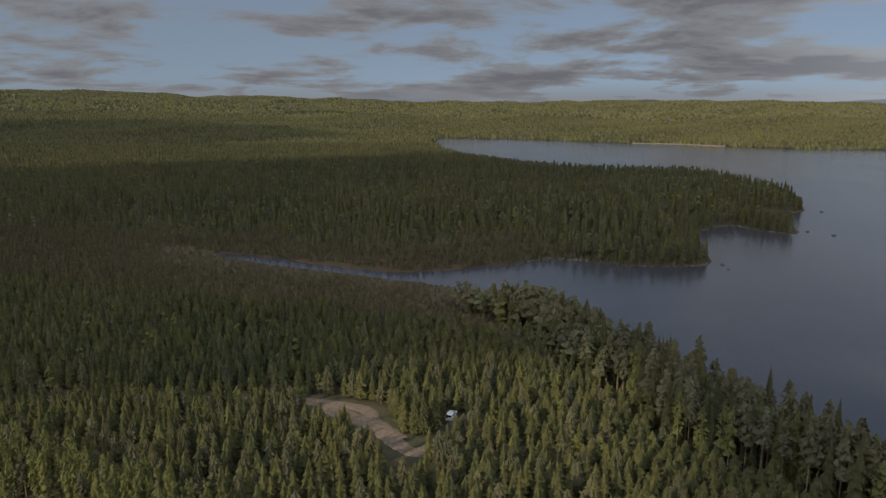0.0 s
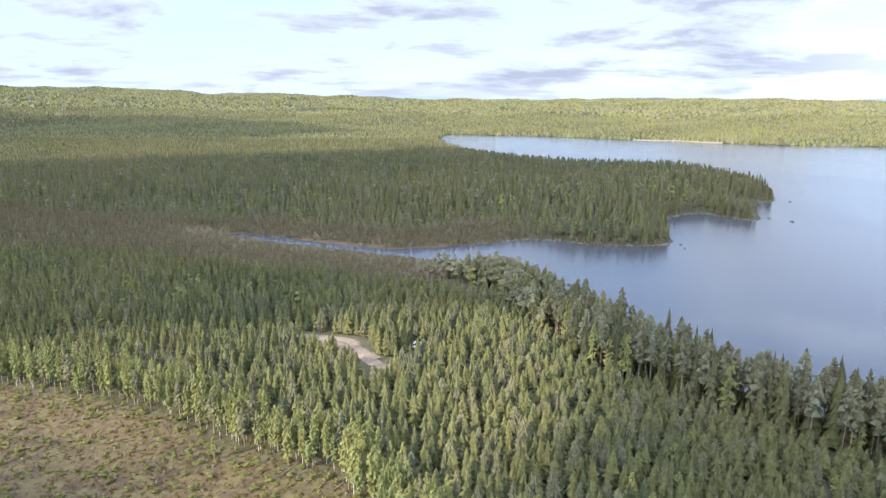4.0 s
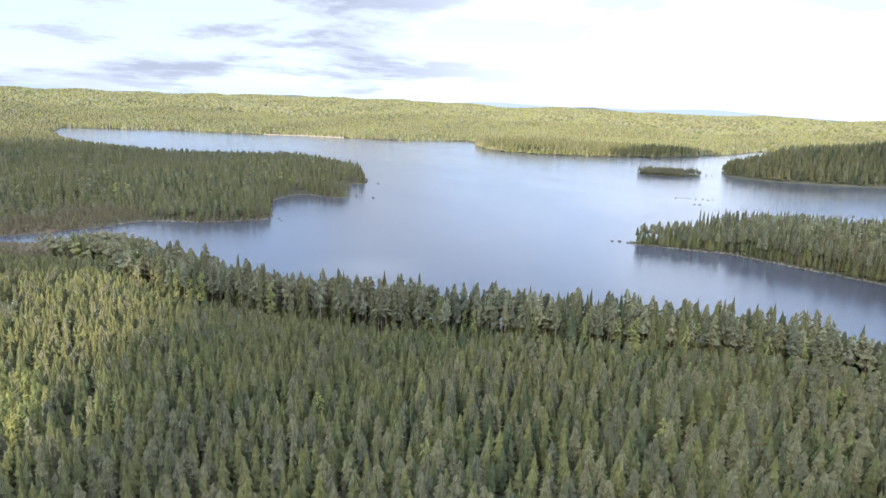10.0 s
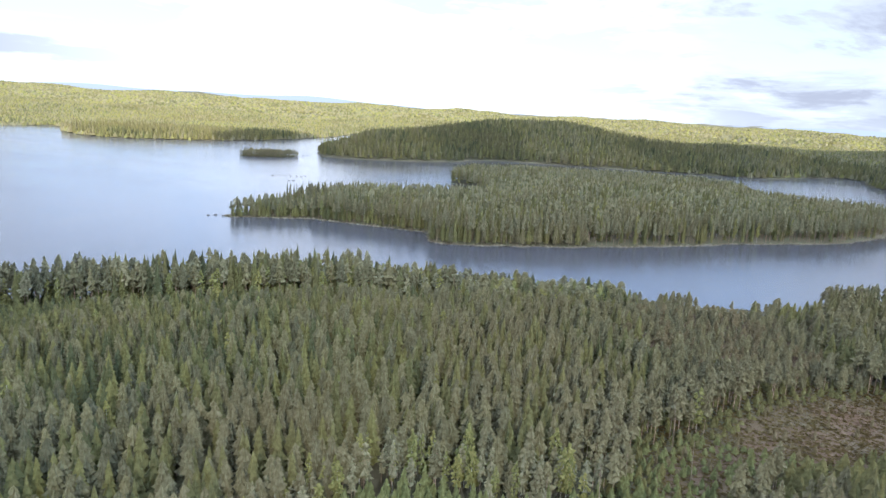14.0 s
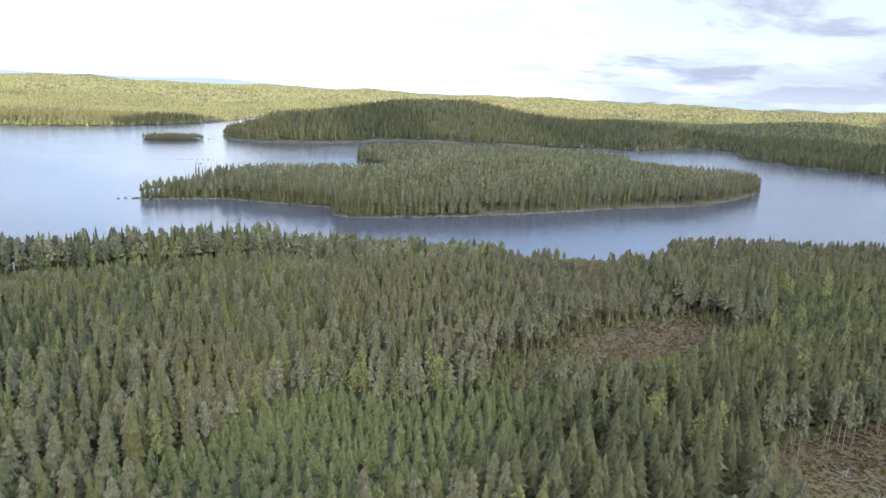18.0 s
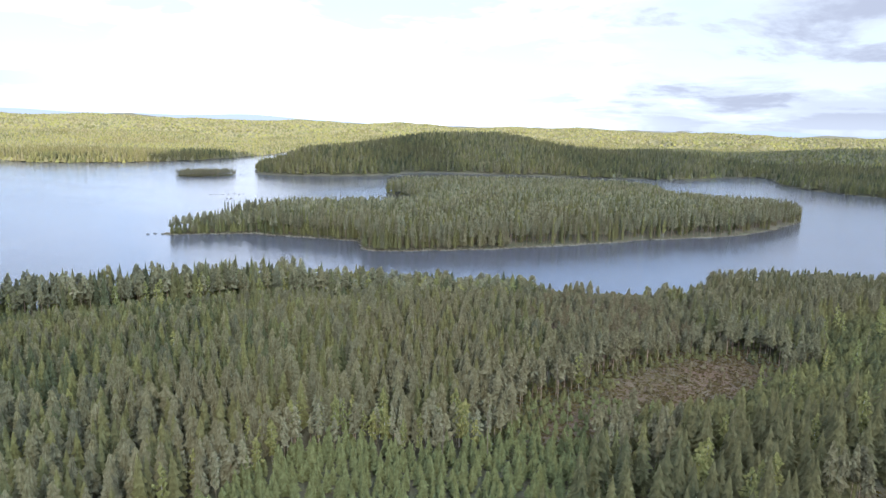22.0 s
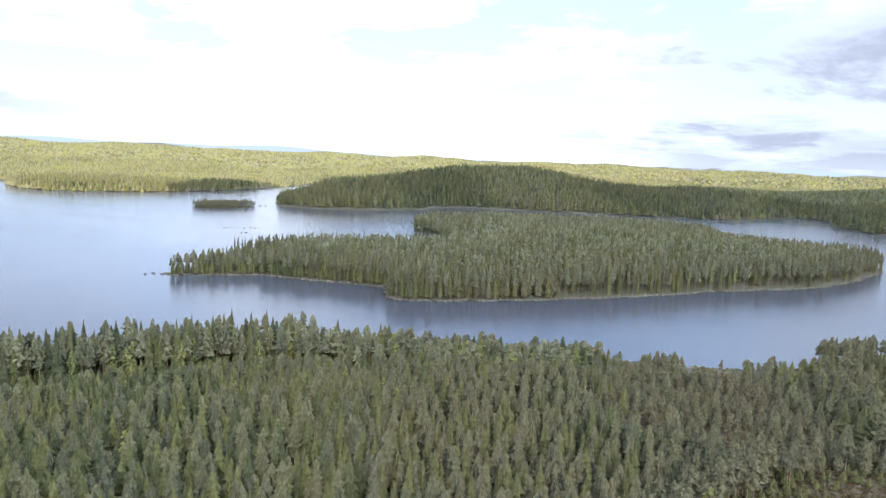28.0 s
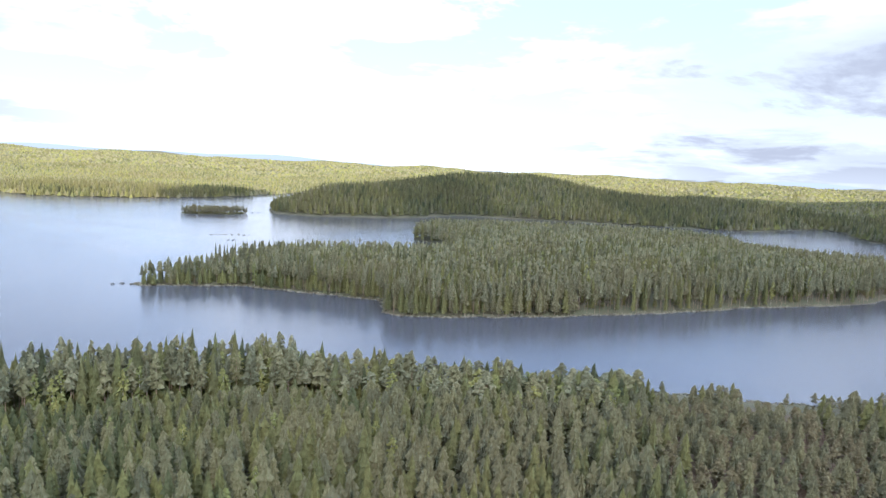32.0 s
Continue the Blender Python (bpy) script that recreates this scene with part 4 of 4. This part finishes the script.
def box_mesh(name, sx, sy, sz, mat, bevel=0.05):
    bm = bmesh.new()
    bmesh.ops.create_cube(bm, size=1.0)
    bmesh.ops.scale(bm, vec=(sx, sy, sz), verts=bm.verts)
    bmesh.ops.bevel(bm, geom=bm.edges[:], offset=bevel, segments=2, affect="EDGES")
    return bm_mesh(name, bm, mat)


def extrude_profile(name, pts, width, mat, bevel=0.06, taper=None):
    """A side outline (x, z) given a width, with rounded edges."""
    bm = bmesh.new()
    a = [bm.verts.new((x, -width / 2 * (taper(z) if taper else 1), z)) for x, z in pts]
    b = [bm.verts.new((x, width / 2 * (taper(z) if taper else 1), z)) for x, z in pts]
    n = len(pts)
    bm.faces.new(a[::-1])
    bm.faces.new(b)
    for i in range(n):
        bm.faces.new((a[i], a[(i + 1) % n], b[(i + 1) % n], b[i]))
    bmesh.ops.recalc_face_normals(bm, faces=bm.faces)
    bmesh.ops.bevel(bm, geom=bm.edges[:], offset=bevel, segments=2, affect="EDGES")
    return bm_mesh(name, bm, mat)


def wheel_mesh(name, r, w, mat):
    bm = bmesh.new()
    bmesh.ops.create_cone(bm, cap_ends=True, segments=20, radius1=r, radius2=r, depth=w)
    bmesh.ops.rotate(bm, matrix=Matrix.Rotation(radians(90), 3, "X"), verts=bm.verts)
    bmesh.ops.bevel(bm, geom=[e for e in bm.edges if e.calc_face_angle(0) > 1], offset=w * 0.12, segments=2, affect="EDGES")
    return bm_mesh(name, bm, mat)


car = new("car")
cz = float(sample(HH, np.array([-6.5]), np.array([201.0]))[0]) + 0.24
car.location, car.rotation_euler = (-6.5, 201.0, cz), (0, 0, radians(72))
tagged(car, "white estate car parked on the sandy turning place", "car")
part("body", extrude_profile("car_body", [(-2.2, 0.35), (-2.25, 0.8), (-2.1, 1.0), (1.0, 0.98), (1.9, 0.85), (2.2, 0.65), (2.22, 0.35)], 1.78, PAINT), car)
roof = part("cabin", extrude_profile("car_cabin", [(-2.05, 0.95), (-1.75, 1.45), (0.1, 1.5), (0.95, 0.97)], 1.66, PAINT, 0.05, lambda z: 1.0 if z < 1.2 else 0.82), car)
part("windscreen", extrude_profile("car_windscreen", [(0.2, 1.44), (0.93, 1.0), (0.97, 1.02), (0.24, 1.47)], 1.3, GLASS, 0.005), roof)
part("rear_window", extrude_profile("car_rear_window", [(-2.03, 1.02), (-1.8, 1.41), (-1.84, 1.43), (-2.08, 1.03)], 1.25, GLASS, 0.005), roof)
for sy in (-1, 1):
    part("side_window", box_mesh("car_side_window", 1.9, 0.02, 0.3, GLASS, 0.006), roof, loc=(-0.65, sy * 0.77, 1.22), rot=(radians(sy * 22), 0, 0))
    part("headlight", box_mesh("car_headlight", 0.08, 0.36, 0.16, LAMP, 0.02), car, loc=(2.16, sy * 0.62, 0.68))
    part("tail_light", box_mesh("car_tail_light", 0.08, 0.22, 0.3, TAIL, 0.02), car, loc=(-2.22, sy * 0.72, 0.8))
    for sx in (-1.35, 1.35):
        w = part("wheel", wheel_mesh("car_wheel", 0.32, 0.22, TYRE), car, loc=(sx, sy * 0.8, 0.32))
        part("rim", wheel_mesh("car_rim", 0.19, 0.235, RIM), w)


def boulder(x, y, z, sx, sy, sz, seed, label):
    bm = bmesh.new()
    bmesh.ops.create_icosphere(bm, subdivisions=2, radius=1.0)
    for v in bm.verts:
        k = 1 + 0.35 * noise.noise(v.co * 1.6 + Vector((seed * 5.1, 0, 0)))
        v.co = Vector((v.co.x * sx * k, v.co.y * sy * k, v.co.z * sz * k))
    ob = new("rock", bm_mesh("rock", bm, STONE))
    ob.location, ob.rotation_euler = (x, y, z), (0, 0, seed * 1.3)
    return tagged(ob, label, "rock", "rocks in the lake")


stone_rnd = random.Random(9)
for x, y, s in ((269, 528, 1.6), (217, 454, 1.3), (226, 442, 1.7), (130, 372, 1.2), (129, 363, 0.9), (292, 236, 1.6), (288, 238, 1.2), (692, 508, 1.8), (700, 506, 1.4)):
    boulder(x, y, -0.25 * s, s, s * 0.8, s * 0.7, stone_rnd.uniform(0, 50), "grey granite boulder rising from the lake water")
for i in range(14):
    t = i / 13
    boulder(486 + 22 * t + stone_rnd.uniform(-2, 2), 372 - 24 * t + stone_rnd.uniform(-2, 2), -0.2, stone_rnd.uniform(0.8, 1.9), stone_rnd.uniform(0.7, 1.5), stone_rnd.uniform(0.5, 0.9), stone_rnd.uniform(0, 50),
            "low dark boulder of a rocky shoal in the lake")
for i in range(5):
    boulder(474 + stone_rnd.uniform(-8, 8), 330 + stone_rnd.uniform(-4, 4), -0.2, stone_rnd.uniform(0.8, 1.6), stone_rnd.uniform(0.7, 1.3), 0.6, stone_rnd.uniform(0, 50),
            "low dark boulder of a rocky shoal in the lake")


def tufts(name, label, x, y, h, r, mat, blades=5, seed=1):
    """Grass, sedge or low scrub: crossed ragged blades."""
    rnd = np.random.default_rng(seed)
    n = len(x)
    z = np.maximum(sample(HH, x, y), 0.0) - 0.05
    V, F = [], []
    for b in range(blades):
        a = rnd.uniform(0, 6.2832, n)
        o = rnd.uniform(-0.4, 0.4, (n, 2)) * r[:, None]
        cx, cy = np.cos(a) * r * 0.5, np.sin(a) * r * 0.5
        p0 = np.stack([x + o[:, 0] - cx, y + o[:, 1] - cy, z], 1)
        p1 = np.stack([x + o[:, 0] + cx, y + o[:, 1] + cy, z], 1)
        p2 = np.stack([x + o[:, 0] + rnd.uniform(-0.4, 0.4, n) * r, y + o[:, 1] + rnd.uniform(-0.4, 0.4, n) * r, z + h * rnd.uniform(0.6, 1.1, n)], 1)
        V.append(np.stack([p0, p1, p2], 1).reshape(-1, 3))
        F.append(np.arange(n * 3).reshape(-1, 3) + b * n * 3)
    ob = new(name, mesh_from(name, np.vstack(V), np.vstack(F), [mat]))
    return tagged(ob, label, "vegetation", kind="stuff")


def rim_points(poly, step, deep, seed):
    """Points in a narrow band just inside the land along an outline."""
    rnd = np.random.default_rng(seed)
    p = np.array(poly, float)
    q = np.roll(p, -1, axis=0)
    xs, ys = [], []
    for a, b in zip(p[:-1], q[:-1]):
        n = int(np.hypot(*(b - a)) / step) + 1
        t = rnd.uniform(0, 1, n)
        xs.append(a[0] + (b[0] - a[0]) * t)
        ys.append(a[1] + (b[1] - a[1]) * t)
    x, y = np.concatenate(xs), np.concatenate(ys)
    x = np.concatenate([x + rnd.uniform(-deep, deep, len(x)) for _ in range(3)])
    y = np.concatenate([y + rnd.uniform(-deep, deep, len(y)) for _ in range(3)])
    d = sample(LD, x, y)
    m = (d > -0.6) & (d < 1.6)
    return x[m], y[m], rnd


x, y, rnd = rim_points(ISLAND[:19], 0.35, 5.0, 61)
tufts("island_sedge", "dry tan sedge along the island's waterline", x, y, rnd.uniform(0.3, 0.9, len(x)), rnd.uniform(0.8, 1.8, len(x)), REED, 3, 62)
x, y, rnd = rim_points(LAKE[76:105], 0.35, 4.0, 63)
x, y = keep((x > 35) | (y < 330), x, y)
tufts("shore_sedge", "dry tan sedge along the inlet and peninsula", x, y, rnd.uniform(0.3, 0.9, len(x)), rnd.uniform(0.8, 1.6, len(x)), REED, 3, 64)
x, y, rnd = rim_points(LAKE[48:60], 0.3, 4.0, 65)
tufts("bay_sedge", "dark heath and sedge at the near shore", x, y, rnd.uniform(0.3, 0.8, len(x)), rnd.uniform(0.6, 1.4, len(x)), REED, 3, 66)

# ---- clear-cut ----
HEATH = foliage("heath_scrub", (0.078, 0.048, 0.018, 1), (0.130, 0.098, 0.028, 1), (0.116, 0.098, 0.026, 1), 0.5)
SCRUB = foliage("birch_scrub", (0.16, 0.17, 0.065, 1), (0.23, 0.215, 0.075, 1), (0.19, 0.185, 0.07, 1), 0.5)
x, y, rnd = scatter(-170, 0, 70, 190, 1.15, 71)
m = (signed(x, y, CLEARCUT) > -5) & (rnd.uniform(0, 1, len(x)) < 0.85)
x, y = x[m], y[m]
tufts("clearcut_heath", "low brown heather and grass between stumps", x, y, rnd.uniform(0.10, 0.28, len(x)), rnd.uniform(0.8, 1.6, len(x)), HEATH, 4, 72)
x, y, rnd = scatter(-170, 0, 70, 190, 2.8, 73)
c = signed(x, y, CLEARCUT)
m = (c > -1) & (rnd.uniform(0, 1, len(x)) < 0.26 + 0.34 * (wavy(x, y, 26, 2) > 0.0) + 0.6 * (c < 8))
x, y = x[m], y[m]
forest("birch_scrub", "scattered birch scrub and seedlings on the clear-cut", [("birch", 2, x, y, rnd.uniform(0.5, 1.8, len(x)), rnd.uniform(0.4, 1.0, len(x)), SCRUB)])
x, y, rnd = scatter(60, 150, -215, -130, 1.0, 70)
m = (signed(x, y, FELLED) > -1) & (rnd.uniform(0, 1, len(x)) < 0.8)
x, y = x[m], y[m]
tufts("logged_ground_heath", "reddish heather and twigs on freshly logged ground", x, y, rnd.uniform(0.15, 0.5, len(x)), rnd.uniform(0.6, 1.5, len(x)), HEATH, 4, 69)
SEDGE = foliage("bog_sedge", (0.104, 0.070, 0.036, 1), (0.144, 0.104, 0.046, 1), (0.122, 0.102, 0.044, 1), 0.5)
x, y, rnd = scatter(100, 218, -142, -52, 1.05, 74)
m = (signed(x, y, BOG) > -11) & (rnd.uniform(0, 1, len(x)) < 0.9)
x, y = x[m], y[m]
tufts("bog_sedge", "brown sedge and dwarf shrubs on the open bog", x, y, rnd.uniform(0.12, 0.45, len(x)), rnd.uniform(1.0, 2.2, len(x)), SEDGE, 4, 75)


def twigs(name, label, x, y, length, thick, mat, seed):
    """Felled tops and branches lying on the ground."""
    rnd = np.random.default_rng(seed)
    n = len(x)
    z = sample(HH, x, y) + 0.08
    a = rnd.uniform(0, 3.1416, n)
    d = np.stack([np.cos(a), np.sin(a), rnd.uniform(-0.08, 0.12, n)], 1) * length[:, None] / 2
    s = np.stack([-np.sin(a), np.cos(a), np.zeros(n)], 1) * thick[:, None] / 2
    u = np.zeros((n, 3))
    u[:, 2] = thick * 0.9
    c = np.stack([x, y, z], 1)
    V = np.stack([c - d - s, c - d + s, c - d + u, c + d - s * 0.5, c + d + s * 0.5, c + d + u * 0.5], 1).reshape(-1, 3)
    f = np.array([(0, 3, 5), (0, 5, 2), (1, 2, 5), (1, 5, 4), (0, 2, 1), (3, 4, 5)])
    F = (f[None] + (np.arange(n) * 6)[:, None, None]).reshape(-1, 3)
    return tagged(new(name, mesh_from(name, V, F, [mat])), label, "branches", kind="stuff")


x, y, rnd = scatter(-170, 0, 70, 190, 2.1, 76)
m = (signed(x, y, CLEARCUT) > 0.5)
x, y = x[m], y[m]
twigs("slash", "grey felled branches strewn over the clear-cut", x, y, rnd.uniform(0.5, 1.8, len(x)), rnd.uniform(0.04, 0.10, len(x)), DEADWOOD, 77)
x, y, rnd = scatter(60, 150, -215, -130, 1.3, 78)
m = (signed(x, y, FELLED) > 0.3)
x, y = x[m], y[m]
twigs("logging_debris", "pale felled branches on the logged ground", x, y, rnd.uniform(0.6, 2.6, len(x)), rnd.uniform(0.05, 0.13, len(x)), DEADWOOD, 79)


def log_mesh(r, length):
    bm = bmesh.new()
    bmesh.ops.create_cone(bm, cap_ends=True, segments=8, radius1=r, radius2=r * 0.75, depth=length)
    return bm_mesh("log", bm, DEADWOOD)


log_a, log_b = log_mesh(0.13, 4.5), log_mesh(0.10, 3.2)
log_rnd = random.Random(4)
log_places = [(-30 + 2.6 * i, 139.0 - 1.5 * i, radians(-30)) for i in range(5)]
log_places += [(104 + log_rnd.uniform(-4, 8), -146 + log_rnd.uniform(-8, 3), log_rnd.uniform(0, 3.1)) for _ in range(16)]
log_places += [(log_rnd.uniform(-120, -25), log_rnd.uniform(100, 135), log_rnd.uniform(0, 3.1)) for _ in range(5)]
for x, y, a in log_places:
    ob = new("log", log_rnd.choice((log_a, log_b)))
    z = float(sample(HH, np.array([x]), np.array([y]))[0])
    ob.location, ob.rotation_euler = (x, y, z + 0.1), (radians(90), 0, a)
    tagged(ob, "grey weathered log lying on logged ground", "log", "felled logs")


def stump_mesh(seed):
    bm = bmesh.new()
    bmesh.ops.create_cone(bm, cap_ends=True, segments=9, radius1=0.28, radius2=0.19, depth=0.6)
    for v in bm.verts:
        v.co.x += 0.05 * noise.noise(v.co * 4 + Vector((seed, 0, 0)))
    return bm_mesh("stump", bm, DEADWOOD)


stumps = [stump_mesh(i) for i in range(3)]
for i in range(150):
    x, y = log_rnd.uniform(-125, -8), log_rnd.uniform(92, 180)
    if not inside(np.array([x]), np.array([y]), CLEARCUT)[0]:
        continue
    ob = new("stump", log_rnd.choice(stumps))
    z = float(sample(HH, np.array([x]), np.array([y]))[0])
    ob.location, ob.rotation_euler = (x, y, z + 0.22), (0, 0, log_rnd.uniform(0, 6))
    tagged(ob, "weathered grey stump on the clear-cut", "stump", "stumps on the clear-cut")

# bare trunks of dead trees
SNAGS = [(139, -72, 11), (126, -78, 9), (214, -152, 12), (228, -165, 13), (240, -172, 11), (206, -140, 10), (262, -176, 12), (45, 252, 12), (88, 161, 12), (112, 140, 11), (95, -58, 10), (102, -66, 11)]
for i, (x, y, h) in enumerate(SNAGS):
    bm = bmesh.new()
    bmesh.ops.create_cone(bm, cap_ends=True, segments=6, radius1=0.13, radius2=0.04, depth=h, matrix=Matrix.Translation((0, 0, h / 2)))
    root = new("dead_tree")
    z = float(sample(HH, np.array([float(x)]), np.array([float(y)]))[0])
    root.location, root.rotation_euler = (x, y, z - 0.1), (radians(log_rnd.uniform(-3, 3)), radians(log_rnd.uniform(-3, 3)), i)
    part("trunk", bm_mesh("snag_trunk", bm, DEADWOOD), root)
    for k in range(7):
        bm = bmesh.new()
        ln = log_rnd.uniform(0.5, 1.2)
        bmesh.ops.create_cone(bm, cap_ends=True, segments=4, radius1=0.035, radius2=0.01, depth=ln, matrix=Matrix.Translation((0, 0, ln / 2)))
        part("branch", bm_mesh("snag_branch", bm, DEADWOOD), root, loc=(0, 0, h * log_rnd.uniform(0.4, 0.95)), rot=(radians(80), 0, k * 1.9))
    tagged(root, "bare grey dead tree standing among young spruces", "dead tree", "dead standing trees")

# lone birches on the clear-cut
for x, y, h in ((-46, 143, 5.5), (-21, 124, 4.5), (-62, 125, 3.0), (-95, 138, 3.2), (-33, 118, 3.0)):
    root = new("birch_tree")
    z = float(sample(HH, np.array([float(x)]), np.array([float(y)]))[0])
    root.location = (x, y, z - 0.1)
    v, f, m = KINDS["birch", 0][x % 6]
    part("trunk", mesh_from("birch_tree_trunk", v[:6], f[m == 1], [BIRCH_BARK]), root, scale=(0.8, 0.8, h))
    part("crown", mesh_from("birch_tree_crown", v, f[m == 0], [BIRCH]), root, scale=(0.8, 0.8, h))
    tagged(root, "lone young birch on the clear-cut", "birch", "lone birches on the clear-cut")

# far flat ridge on the horizon, its blue haze painted as a glow
HAZE = bpy.data.materials.new("haze_glow_ridge")
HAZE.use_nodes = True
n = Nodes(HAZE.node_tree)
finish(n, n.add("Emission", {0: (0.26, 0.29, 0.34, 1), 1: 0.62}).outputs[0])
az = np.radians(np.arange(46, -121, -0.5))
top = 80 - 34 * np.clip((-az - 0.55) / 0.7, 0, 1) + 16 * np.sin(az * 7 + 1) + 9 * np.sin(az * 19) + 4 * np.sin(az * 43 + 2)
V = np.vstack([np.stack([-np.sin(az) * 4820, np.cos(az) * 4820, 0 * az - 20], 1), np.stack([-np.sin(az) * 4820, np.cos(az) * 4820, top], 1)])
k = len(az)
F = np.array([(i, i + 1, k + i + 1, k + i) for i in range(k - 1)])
tagged(new("backdrop", mesh_from("backdrop", V, F, [HAZE])), "flat backdrop ridge beyond the far forest, haze painted as blue glow", "hills", kind="structure")
